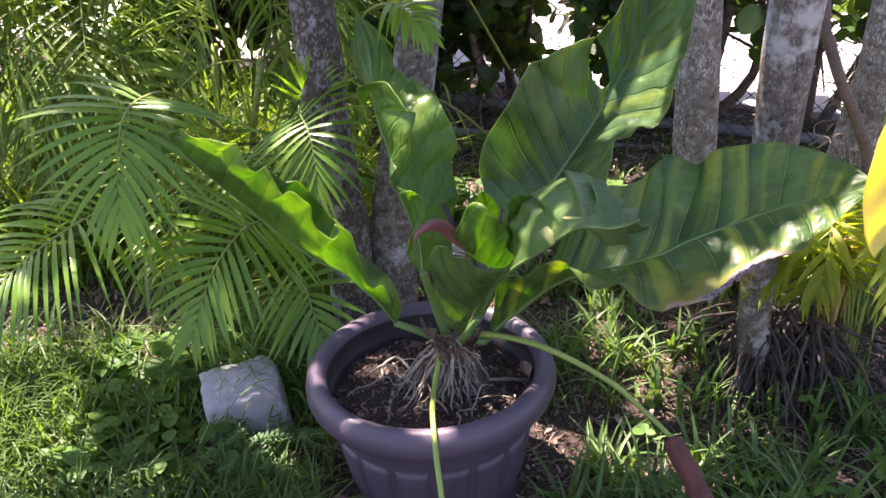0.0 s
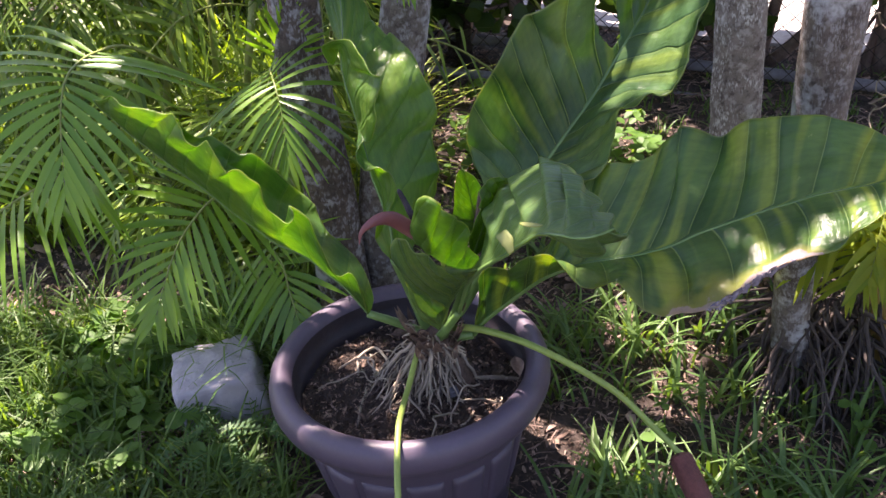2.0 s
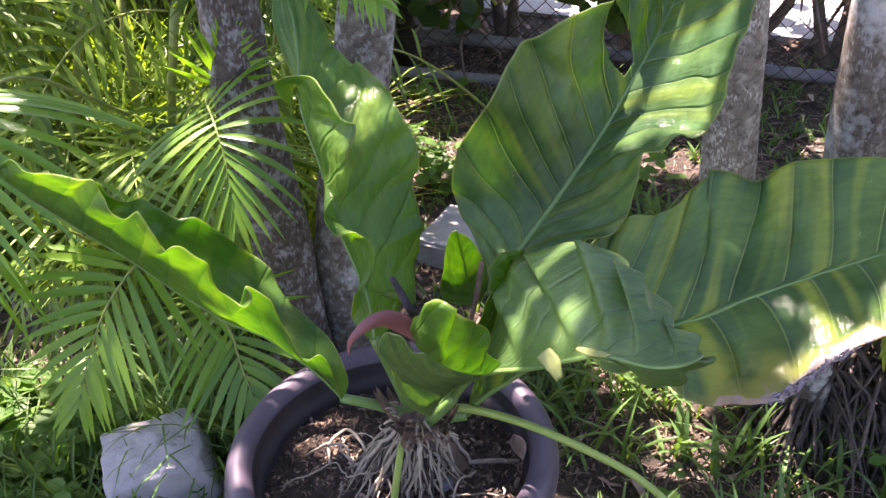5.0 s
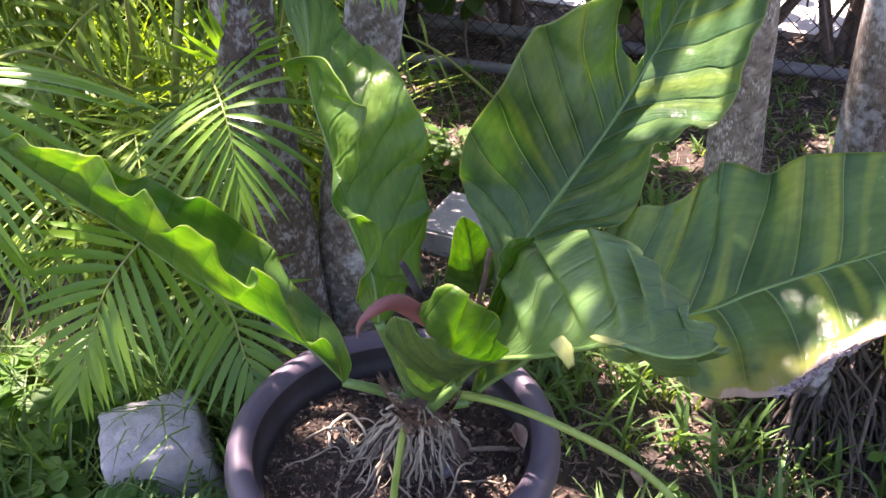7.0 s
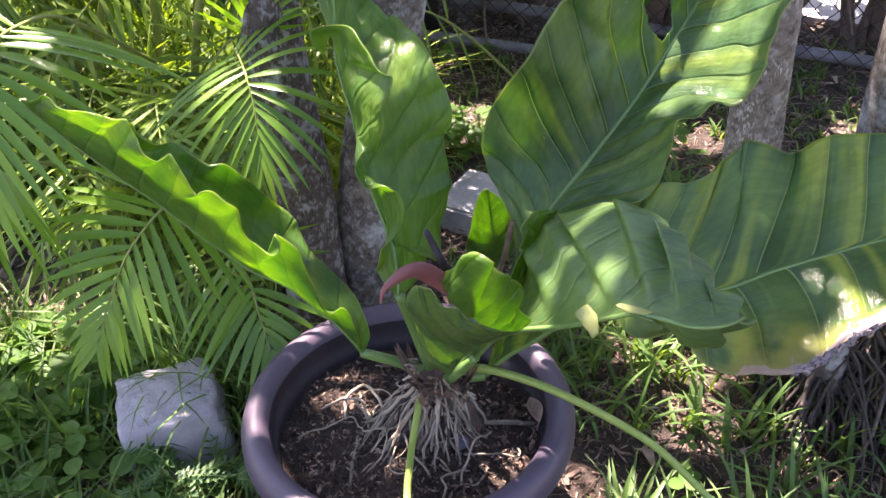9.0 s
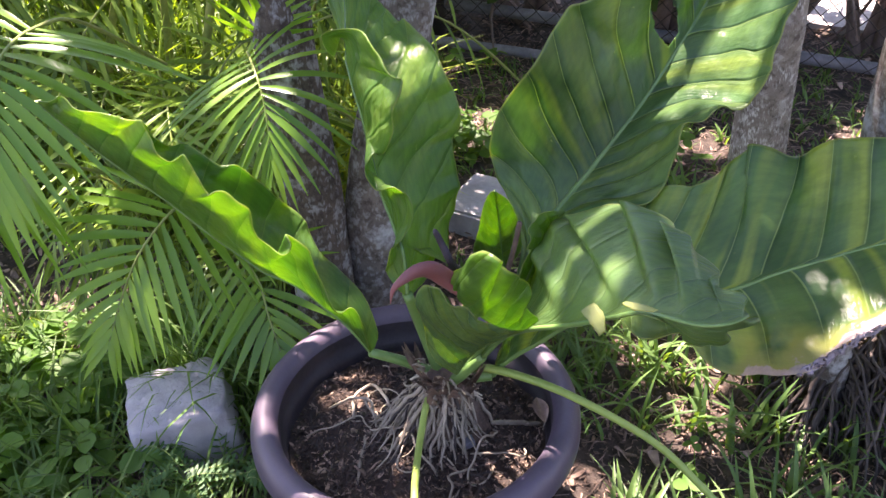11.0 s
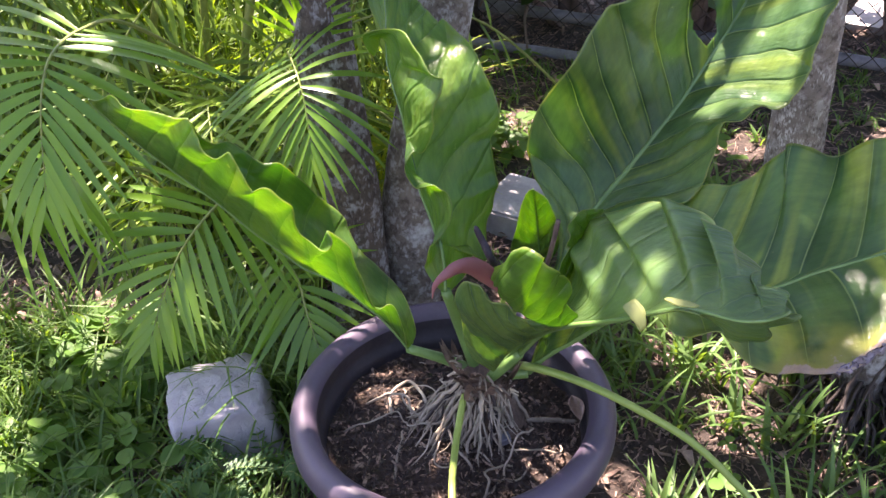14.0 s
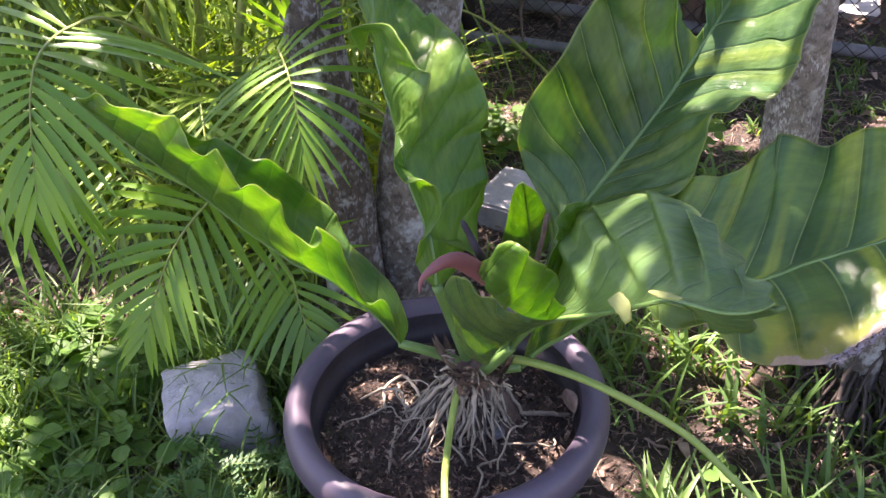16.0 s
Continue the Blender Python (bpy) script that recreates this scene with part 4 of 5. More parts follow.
def stalks():
    base = np.array([-0.03, 1.445, 0.36])
    for points, r0, r1 in (
        ([(-0.035, 1.45, 0.365), (-0.075, 1.463, 0.381), (-0.132, 1.446, 0.419)], 0.009, 0.0065),
        ([(-0.035, 1.45, 0.365), (-0.060, 1.445, 0.46), (-0.075, 1.420, 0.536)], 0.010, 0.007),
        ([(-0.02, 1.46, 0.365), (0.02, 1.465, 0.42), (0.062, 1.470, 0.493)], 0.010, 0.008),
        ([(-0.015, 1.45, 0.365), (0.01, 1.455, 0.366), (0.032, 1.455, 0.368)], 0.010, 0.008),
        ([(-0.03, 1.44, 0.365), (-0.01, 1.42, 0.40), (0.019, 1.395, 0.454)], 0.009, 0.006),
        ([(-0.02, 1.45, 0.37), (0.02, 1.45, 0.44), (0.047, 1.45, 0.518)], 0.007, 0.004),
        ([(-0.015, 1.44, 0.37), (0.02, 1.39, 0.48), (0.046, 1.33, 0.58)], 0.006, 0.004),
    ):
        p = curve(points, 14)
        tube("petiole", p, np.linspace(r0, r1, 14), M_RIB, plant, "short green leaf stalk")
    p = curve([(-0.02, 1.45, 0.372), (0.015, 1.452, 0.384), (0.07, 1.43, 0.388), (0.142, 1.394, 0.381), (0.245, 1.37, 0.324), (0.311, 1.34, 0.268), (0.349, 1.318, 0.234)], 40)
    tube("peduncle", p, np.linspace(0.0062, 0.0046, 40), M_STALK, plant, "long green arching flower stalk")
    p = curve([(0.347, 1.320, 0.238), (0.354, 1.302, 0.220), (0.374, 1.27, 0.186), (0.397, 1.24, 0.138), (0.424, 1.205, 0.085), (0.436, 1.19, 0.060)], 44)
    r = np.interp(np.linspace(0, 1, 44), [0, 0.03, 0.15, 0.5, 0.9, 0.98, 1], [0.006, 0.0165, 0.0185, 0.019, 0.016, 0.010, 0.003])
    v, f = tube_data(p, r, 28)
    v = v.copy()
    for i in range(len(v)):
        c = p[i // 28]
        v[i] = c + (v[i] - c) * (1 + 0.05 * math.sin(i % 28 * math.pi + (i // 28) * math.pi))
    mesh_ob("spadix", v, f, M_SPADIX, plant, "thick rough red-brown seed spike")
    p = curve([(-0.045, 1.435, 0.37), (-0.055, 1.42, 0.362), (-0.064, 1.36, 0.345), (-0.067, 1.29, 0.352), (-0.066, 1.24, 0.357), (-0.060, 1.16, 0.335), (-0.052, 1.10, 0.285), (-0.047, 1.06, 0.22), (-0.045, 1.03, 0.12), (-0.044, 1.02, 0.05)], 44)
    tube("peduncle", p, np.linspace(0.0050, 0.0042, 44), M_STALK, plant, "pale green flower stalk hanging over the rim")
    p = curve([(-0.032, 1.275, 0.729), (-0.025, 1.272, 0.714), (-0.012, 1.268, 0.686), (0.002, 1.37, 0.60), (-0.004, 1.43, 0.50), (-0.015, 1.445, 0.38)], 30)
    tube("peduncle", p[12:], 0.0035, M_STALK, plant)
    tube("spadix", p[:14], np.interp(np.linspace(0, 1, 14), [0, 0.1, 1], [0.0015, 0.0032, 0.0045]), M_SPADIX_DARK, plant, "slender blackish flower spike", sides=12)
    tube("peduncle", curve([(0.062, 1.40, 0.655), (0.052, 1.40, 0.60), (0.03, 1.42, 0.50), (-0.01, 1.44, 0.38)], 16), np.linspace(0.0030, 0.0035, 16), M_SHEATH, plant, "dry brown stub")


stalks()


def spathe():
    p = curve([(0.004, 1.243, 0.661), (-0.006, 1.24, 0.674), (-0.018, 1.234, 0.693), (-0.034, 1.222, 0.714), (-0.048, 1.21, 0.722), (-0.061, 1.2, 0.72), (-0.07, 1.197, 0.711), (-0.073, 1.195, 0.697)], 40)
    w = np.interp(np.linspace(0, 1, 40), [0, 0.14, 0.28, 0.43, 0.57, 0.71, 0.86, 1], [0.002, 0.006, 0.0105, 0.0105, 0.0075, 0.0045, 0.0025, 0.0004])
    t = unit(np.gradient(p, axis=0))
    s = unit(np.cross(t, np.array([0.0, -1.0, 0.25])))
    nrm = np.cross(s, t)
    v, f = [], []
    for i in range(40):
        for j in range(9):
            a = -1 + j / 4
            v.append(p[i] + s[i] * w[i] * a - nrm[i] * w[i] * 0.45 * a * a)
    f = [(i * 9 + j, i * 9 + j + 1, i * 9 + j + 10, i * 9 + j + 9) for i in range(39) for j in range(8)]
    ob = mesh_ob("spathe", v, f, M_SPATHE, plant, "withered pinkish-brown hooded spathe")
    m = ob.modifiers.new("thickness", "SOLIDIFY")
    m.thickness = 0.0012
    tube("peduncle", curve([(0.004, 1.245, 0.661), (0.014, 1.35, 0.58), (0.0, 1.42, 0.46), (-0.02, 1.445, 0.37)], 16), 0.0038, M_STALK, plant)


spathe()


def crown_base():
    v, f = lathe([(0.0, 0.392), (0.014, 0.390), (0.026, 0.382), (0.034, 0.368), (0.038, 0.352), (0.038, 0.335), (0.045, 0.315), (0.056, 0.300), (0.06, 0.28)], 40, (-0.032, 1.445, 0.0))
    v = v.copy()
    for i in range(len(v)):
        k = noise.fractal(Vector(v[i] * 45), 1, 2, 4)
        v[i][:2] += (v[i][:2] - np.array([-0.032, 1.445])) * 0.28 * k
        v[i][2] += 0.012 * k
    mesh_ob("root_crown", v, f, M_SHEATH, plant, "knobbly brown root crown with dry sheaths")
    for i in range(26):
        a = rng.uniform(0, 6.283)
        b = np.array([-0.032 + 0.035 * math.cos(a), 1.445 + 0.035 * math.sin(a), rng.uniform(0.35, 0.40)])
        p = curve([b, b + np.array([0.012 * math.cos(a), 0.012 * math.sin(a), 0.02]), b + np.array([0.022 * math.cos(a), 0.022 * math.sin(a), rng.uniform(0.02, 0.05)])], 6)
        vv, ff = strap(p, [0.008, 0.009, 0.008, 0.006, 0.004, 0.0005], np.array([math.cos(a), math.sin(a), 0.3]), 0.4)
        mesh_ob("sheath", vv, ff, M_SHEATH, plant)


crown_base()


def pot_roots():
    c = np.array([-0.032, 1.445])
    for i in range(96):
        if i < 42:
            a = rng.normal(-2.55, 0.30)
        elif i < 68:
            a = rng.normal(-1.35, 0.22)
        else:
            a = rng.uniform(-3.4, 0.3)
        reach = rng.uniform(0.035, 0.095) if i < 42 else rng.uniform(0.02, 0.06) if i < 68 else rng.uniform(0.012, 0.05)
        d = np.array([math.cos(a), math.sin(a)])
        r0 = rng.uniform(0.016, 0.036)
        z0 = rng.uniform(0.335, 0.378)
        path = []
        side = np.array([-d[1], d[0]]) * rng.normal(0, 0.022)
        for k in np.linspace(0, 1, 9):
            q = c + d * (r0 + reach * k) + side * k * k + rng.normal(0, 0.0022, 2)
            g = soil_height(q[0], q[1])
            z = g + 0.003 + (z0 - g) * max(0.0, 1 - k * 1.15) ** 0.9 + 0.010 * math.sin(math.pi * min(1, k * 1.3))
            path.append((q[0], q[1], z))
        path[-1] = (path[-1][0], path[-1][1], soil_height(path[-1][0], path[-1][1]) - 0.002)
        r = rng.choice([0.0010, 0.0015, 0.0021, 0.0027, 0.0032])
        tube("root", curve(path, 12), np.linspace(r, r * 0.7, 12), M_ROOT if i % 4 else M_ROOT_DARK, plant, sides=6)
    for i in range(46):
        a, e = rng.uniform(-3.6, 0.5), rng.uniform(-0.3, 0.9)
        b = np.array([c[0] + 0.028 * math.cos(a), c[1] + 0.028 * math.sin(a), rng.uniform(0.335, 0.40)])
        d = np.array([math.cos(a), math.sin(a), e]) * rng.uniform(0.010, 0.028)
        tube("root_stub", curve([b, b + 0.6 * d, b + d + np.array([0, 0, -0.006])], 6), np.linspace(0.0024, 0.0012, 6) * rng.uniform(0.6, 1.2), M_ROOT, plant, sides=6)
    for i in range(26):
        a = rng.uniform(-3.2, -0.4) if i > 17 else rng.uniform(-3.6, -2.5)
        p = [np.array([c[0] + rng.uniform(0.05, 0.12) * math.cos(a), c[1] + rng.uniform(0.05, 0.12) * math.sin(a), 0.0])]
        h = rng.uniform(0, 6.28)
        for k in range(9):
            h += rng.normal(0, 0.55)
            q = p[-1] + np.array([math.cos(h), math.sin(h), 0]) * 0.012
            if math.hypot(q[0] - POT[0], q[1] - POT[1]) > 0.166:
                h += 2.2
                q = p[-1] + np.array([math.cos(h), math.sin(h), 0]) * 0.012
            p.append(q)
        p = np.array([(q[0], q[1], soil_height(q[0], q[1]) + 0.002 + 0.022 * math.sin(math.pi * k / 9) * (i % 3 != 2)) for k, q in enumerate(p)])
        tube("root", curve(p, 22), rng.uniform(0.0009, 0.0026), M_ROOT, plant, sides=6)


pot_roots()


# ---- palms ----
def frond(parent, points, length, width, material, pairs=22, droop=0.25, up=(0, 0, 1), split=True, spread=72, last=24, taper=0.5, r=0.0035, rise=0.25, start=0.12, tilt=0.3):
    """A feather-shaped palm frond: a rachis with two rows of narrow folded leaflets."""
    n = 40
    p = curve(points, n)
    t = unit(np.gradient(p, axis=0))
    s = unit(np.cross(t, np.asarray(up, dtype=float)))
    nrm = np.cross(s, t)
    rach = tube("frond", p, np.linspace(r, 0.0008, n), M_RACHIS, parent, sides=6)
    h = Heap()
    for i in range(pairs):
        for sign in (-1, 1):
            q = start + (1 - start) * (i + 0.3 + 0.25 * (sign > 0) + rng.uniform(-0.06, 0.06)) / pairs
            k = q * (n - 1)
            a = min(int(k), n - 2)
            o = p[a] + (p[a + 1] - p[a]) * (k - a)
            ang = radians(spread + (last - spread) * ((q - start) / (1 - start)) ** 1.1 + rng.normal(0, 1.8 if split else 6))
            l = length * (0.55 + 0.45 * math.sin(math.pi * min(1, 0.18 + 0.75 * q))) * (1 - taper * q ** 2.2) * rng.uniform(0.92, 1.06)
            d = t[a] * math.cos(ang) + s[a] * sign * math.sin(ang) + nrm[a] * rise * rng.uniform(0.7, 1.3)
            d = unit(d)
            m = 7
            path = np.array([o + d * l * u + np.array([0, 0, -1.0]) * droop * l * u ** 2 for u in np.linspace(0, 1, m)])
            wd = width * np.array([0.35, 0.85, 1.0, 0.95, 0.75, 0.42, 0.03]) * rng.uniform(0.85, 1.1)
            vv, ff = strap(path, wd, nrm[a] + 0.2 * t[a] + np.array([0, 0, tilt]), 0.22)
            if split:
                ob = mesh_ob("leaflet", vv, ff, material, rach)
            else:
                h.put(vv, ff)
    if not split:
        h.done("foliage", material, rach)
    return rach


palm = thing("areca_palm", "dense green areca palm clump with arching fronds", "palm")
frond(palm, [(-0.52, 2.0, 0.60), (-0.565, 1.80, 0.755), (-0.589, 1.70, 0.784), (-0.599, 1.62, 0.782), (-0.607, 1.585, 0.751), (-0.614, 1.56, 0.696), (-0.619, 1.53, 0.61)], 0.240, 0.0070, M_PALM, 16, 0.26, start=0.32, up=(0.0, -0.8, 0.6), rise=0.12, spread=108, last=14)
frond(palm, [(-0.350, 1.98, 0.56), (-0.338, 1.86, 0.67), (-0.315, 1.76, 0.718), (-0.290, 1.69, 0.714), (-0.278, 1.66, 0.676), (-0.271, 1.63, 0.612)], 0.200, 0.0052, M_PALM, 15, 0.30, start=0.36, up=(0, -0.85, 0.5), rise=0.16, spread=114, last=10, r=0.0024, tilt=0.75)
frond(palm, [(-0.33, 1.90, 0.62), (-0.305, 1.80, 0.715), (-0.290, 1.78, 0.755), (-0.272, 1.78, 0.80)], 0.115, 0.0042, M_PALM, 9, 0.05, start=0.40, up=(0.2, -1, 0.2), rise=0.10, spread=48, last=8, r=0.002)
frond(palm, [(-0.34, 1.88, 0.36), (-0.378, 1.78, 0.492), (-0.414, 1.70, 0.515), (-0.437, 1.645, 0.519), (-0.481, 1.61, 0.474), (-0.516, 1.585, 0.408), (-0.545, 1.56, 0.335)], 0.195, 0.0068, M_PALM, 18, 0.16, start=0.24, up=(0.1, -0.75, 0.65), rise=0.08, spread=84, last=18)
frond(palm, [(-0.38, 1.80, 0.28), (-0.37, 1.72, 0.39), (-0.328, 1.66, 0.382), (-0.31, 1.62, 0.344), (-0.288, 1.58, 0.295)], 0.165, 0.0066, M_PALM, 11, 0.22, start=0.28, up=(0.0, -0.75, 0.65), rise=0.08, spread=80, last=20)
frond(palm, [(-0.60, 1.88, 0.45), (-0.679, 1.75, 0.548), (-0.734, 1.65, 0.562), (-0.802, 1.58, 0.537), (-0.862, 1.52, 0.50), (-0.939, 1.45, 0.45)], 0.23, 0.0056, M_PALM, 22, 0.45, start=0.25, up=(0, -0.5, 0.85), spread=75)
frond(palm, [(-0.25, 1.98, 0.70), (-0.178, 1.80, 0.885), (-0.117, 1.74, 0.925), (-0.085, 1.715, 0.915), (-0.047, 1.70, 0.865)], 0.10, 0.0048, M_PALM, 12, 0.35, start=0.45, up=(0, -0.6, 0.8))


def palm_clump():
    for i in range(78):
        x, y = rng.uniform(-1.40, -0.30), rng.uniform(1.86, 2.7)
        if i < 10:
            x, y = rng.uniform(-0.34, -0.20), rng.uniform(2.2, 2.6)
        if x < -0.80 and y < 2.15:
            y += 0.35
        z = rng.uniform(0.30, 0.72 if y < 2.15 else 1.10)
        dx = rng.normal(0.05, 0.16)
        b = rng.uniform(0.75, 1.2)
        pts = [(x + 1.6 * dx, y + 0.50 * b, max(z - 0.25, 0.25)), (x + dx, y + 0.32 * b, z + 0.08), (x + 0.45 * dx, y + 0.14 * b, z + 0.15), (x, y, z + 0.02), (x - 0.15 * dx, y - 0.05, z - 0.16)]
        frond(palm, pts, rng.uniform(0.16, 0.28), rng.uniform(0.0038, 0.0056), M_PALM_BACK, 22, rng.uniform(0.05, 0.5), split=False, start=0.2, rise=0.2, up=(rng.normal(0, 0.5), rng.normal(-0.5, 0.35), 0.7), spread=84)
    for i in range(24):
        x, y = rng.uniform(-0.72, -0.28), rng.uniform(1.74, 2.05)
        z = rng.uniform(0.16, 0.50)
        dx = rng.normal(0.0, 0.10)
        pts = [(x + 1.3 * dx, y + 0.26, max(0.12, z - 0.20)), (x + 0.8 * dx, y + 0.17, z), (x + 0.4 * dx, y + 0.08, z + 0.06), (x, y, z + 0.02), (x - 0.1 * dx, y - 0.03, z - 0.06)]
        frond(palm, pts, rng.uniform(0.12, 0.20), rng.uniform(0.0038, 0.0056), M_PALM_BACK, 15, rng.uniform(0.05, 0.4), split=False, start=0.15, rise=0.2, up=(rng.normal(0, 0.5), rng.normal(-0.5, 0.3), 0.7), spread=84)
    for i in range(9):
        x, y = rng.uniform(-1.0, -0.4), rng.uniform(2.2, 2.6)
        tube("cane", curve([(x, y, ground_z(x, y) - 0.02), (x + rng.normal(0, 0.02), y, 0.4), (x + rng.normal(0, 0.05), y, 0.7)], 8), 0.009, M_RACHIS, palm, sides=8)


palm_clump()

palm_right = thing("young_palm", "small sunlit yellowish-green palm shrub", "palm")
for i in range(16):
    a, l = rng.uniform(0, 6.283), rng.uniform(0.10, 0.26)
    if i < 9:
        a = rng.uniform(2.6, 5.2)
    x, y = 0.80 + rng.normal(0, 0.03), 1.72 + rng.normal(0, 0.03)
    z = ground_z(x, y)
    dx, dy = math.cos(a) * l, math.sin(a) * l
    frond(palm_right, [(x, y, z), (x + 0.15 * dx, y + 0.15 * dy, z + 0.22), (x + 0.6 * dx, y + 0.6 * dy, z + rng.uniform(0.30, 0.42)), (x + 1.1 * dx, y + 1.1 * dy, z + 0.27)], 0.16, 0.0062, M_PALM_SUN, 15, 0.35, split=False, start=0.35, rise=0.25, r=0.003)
for i in range(9):
    x, y = 0.765 + rng.normal(0, 0.018), 1.70 + rng.normal(0, 0.02)
    tube("cane", curve([(x, y, ground_z(x, y) - 0.01), (x - 0.01, y, 0.25), (x + rng.normal(0.01, 0.02), y + 0.01, 0.42)], 8), np.linspace(0.0062, 0.004, 8), M_CANE, palm_right, "orange-brown palm cane", sides=8)


# ---- stone, block, fence ----
def rock(name, label, category, at, size, seed, material, turn=0.0, grain=0.16):
    bm = bmesh.new()
    bmesh.ops.create_icosphere(bm, subdivisions=5, radius=1.0)
    for v in bm.verts:
        d = v.co.copy()
        m = max(abs(d.x), abs(d.y), abs(d.z))
        d = d.lerp(d / m * 0.86, 0.82)
        k = noise.fractal(d * 1.4 + Vector((seed, 0, 0)), 1.0, 2.0, 5)
        d *= 1 + grain * k
        d += d.normalized() * 0.02 * noise.fractal(d * 9 + Vector((seed, 3, 0)), 1.0, 2.0, 3)
        v.co = Vector((d.x * size[0], d.y * size[1], d.z * size[2]))
    me = bpy.data.meshes.new(name)
    bm.to_mesh(me)
    bm.free()
    me.polygons.foreach_set("use_smooth", [True] * len(me.polygons))
    me.materials.append(material)
    ob = new(name, me)
    ob.matrix_world = pose(*at, 6, -5, turn)
    return tagged(ob, label, category)


stone = rock("stone", "rough white limestone rock half hidden by grass", "stone", (-0.470, 1.60, 0.118), (0.094, 0.075, 0.112), 4.0, M_STONE, turn=18, grain=0.08)


def build_block():
    bm = bmesh.new()
    bmesh.ops.create_cube(bm, size=1.0)
    bmesh.ops.scale(bm, vec=(0.13, 0.17, 0.075), verts=bm.verts)
    bmesh.ops.bevel(bm, geom=bm.edges[:], offset=0.006, segments=2, affect="EDGES")
    bmesh.ops.subdivide_edges(bm, edges=bm.edges[:], cuts=3, use_grid_fill=True)
    for v in bm.verts:
        v.co += v.co.normalized() * 0.003 * noise.noise(v.co * 40)
    me = bpy.data.meshes.new("concrete_block")
    bm.to_mesh(me)
    bm.free()
    me.materials.append(M_CONCRETE)
    ob = new("concrete_block", me)
    ob.matrix_world = pose(0.035, 2.22, 0.155, 0, 0, -28)
    return tagged(ob, "grey concrete block lying on the ground", "block")


build_block()


def fence_y(x):
    return 3.12 - 0.30 * (x + 0.05)


def build_fence():
    fence = thing("chain_link_fence", "rusty chain-link fence with low pipe rails", "fence")
    x0, x1, z0, z1 = -1.0, 2.2, 0.17, 1.35
    pitch = 0.055
    for sign in (-1, 1):
        n = int((x1 - x0 + (z1 - z0)) / pitch)
        for i in range(n):
            a = x0 - (z1 - z0) + i * pitch
            lo, hi = max(x0, a), min(x1, a + (z1 - z0))
            if hi - lo < 0.05:
                continue
            xs = np.arange(lo, hi, pitch / 2)
            zs = z0 + (xs - a) if sign > 0 else z1 - (xs - a)
            k = np.arange(len(xs))
            ys = fence_y(xs) + 0.004 * sign * np.where(k % 2, 1, -1)
            tube("wire", np.stack([xs, ys, zs], axis=1), 0.0014, M_WIRE, fence, sides=4)
    for dy, zl, zr, r in ((0.03, 0.285, 0.215, 0.017), (-0.05, 0.195, 0.150, 0.015)):
        p = curve([(x, fence_y(x) + dy, zl + (zr - zl) * (x + 0.05)) for x in (-1.2, -0.05, 0.5, 1.0, 2.2)], 40)
        tube("rail", p, r, M_PIPE, fence, "weathered grey pipe rail", sides=14)
    for x in (-0.085, 1.9):
        y = fence_y(x) + 0.02
        tube("post", [(x, y, 0.1), (x, y, 0.6), (x, y, 1.4)], 0.026, M_WIRE, fence, "dark fence post", sides=14)
    return fence


build_fence()


# ---- hedge behind the fence ----
def round_leaf(size, fold):
    """A roundish leaf of 12 triangles, folded along its middle."""
    a = np.linspace(-math.pi / 2, math.pi / 2, 5)
    v = [(0.0, -size, 0.0), (0.0, -size / 3, 0.0), (0.0, size / 3, 0.0), (0.0, size * 1.1, 0.0)]
    v += [(size * 0.85 * math.cos(b), size * 0.95 * math.sin(b), fold * size * math.cos(b)) for b in a[1:4]]
    v += [(-size * 0.85 * math.cos(b), size * 0.95 * math.sin(b), fold * size * math.cos(b)) for b in a[1:4]]
    f = [(0, 4, 1), (1, 4, 5), (1, 5, 2), (2, 5, 6), (2, 6, 3), (0, 1, 7), (1, 8, 7), (1, 2, 8), (2, 9, 8), (2, 3, 9)]
    return np.array(v), f


def turned(v, rx, ry, rz, at):
    return v @ np.array(Euler((rx, ry, rz)).to_matrix()).T + np.asarray(at)


def shrub(x, y, seed, tall, leaves=30, low=0.5):
    g = thing("hedge_shrub", "dark green round-leaved hedge shrub with bare brown branches", "shrub", group="hedge behind the fence")
    r = np.random.default_rng(seed)
    h = Heap()
    for i in range(4):
        a = r.uniform(0, 6.283)
        b = np.array([x + 0.05 * math.cos(a), y + 0.04 * math.sin(a), 0.16])
        e = b + np.array([0.28 * math.cos(a), 0.22 * math.sin(a), tall * r.uniform(0.6, 1.0)])
        m = (b + e) / 2 + r.normal(0, 0.05, 3)
        p = curve([b, m, e], 10)
        tube("branch", p, np.linspace(0.022, 0.007, 10), M_BRANCH, g, sides=8)
        for k in range(6):
            o = p[r.integers(3, 10)]
            tip = o + r.normal(0, 0.14, 3)
            tube("branch", [o, (o + tip) / 2 + r.normal(0, 0.02, 3), tip], [0.007, 0.005, 0.003], M_BRANCH, g, sides=5)
            for q in range(leaves):
                v, f = round_leaf(r.uniform(0.026, 0.055), r.uniform(0.0, 0.5))
                c = o + (tip - o) * r.uniform(0.2, 1.2) + r.normal(0, 0.05, 3)
                if c[2] < low:
                    continue
                h.put(turned(v, r.uniform(-1.2, 1.2), r.uniform(-1.2, 1.2), r.uniform(0, 6.28), c), f)
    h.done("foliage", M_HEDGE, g)


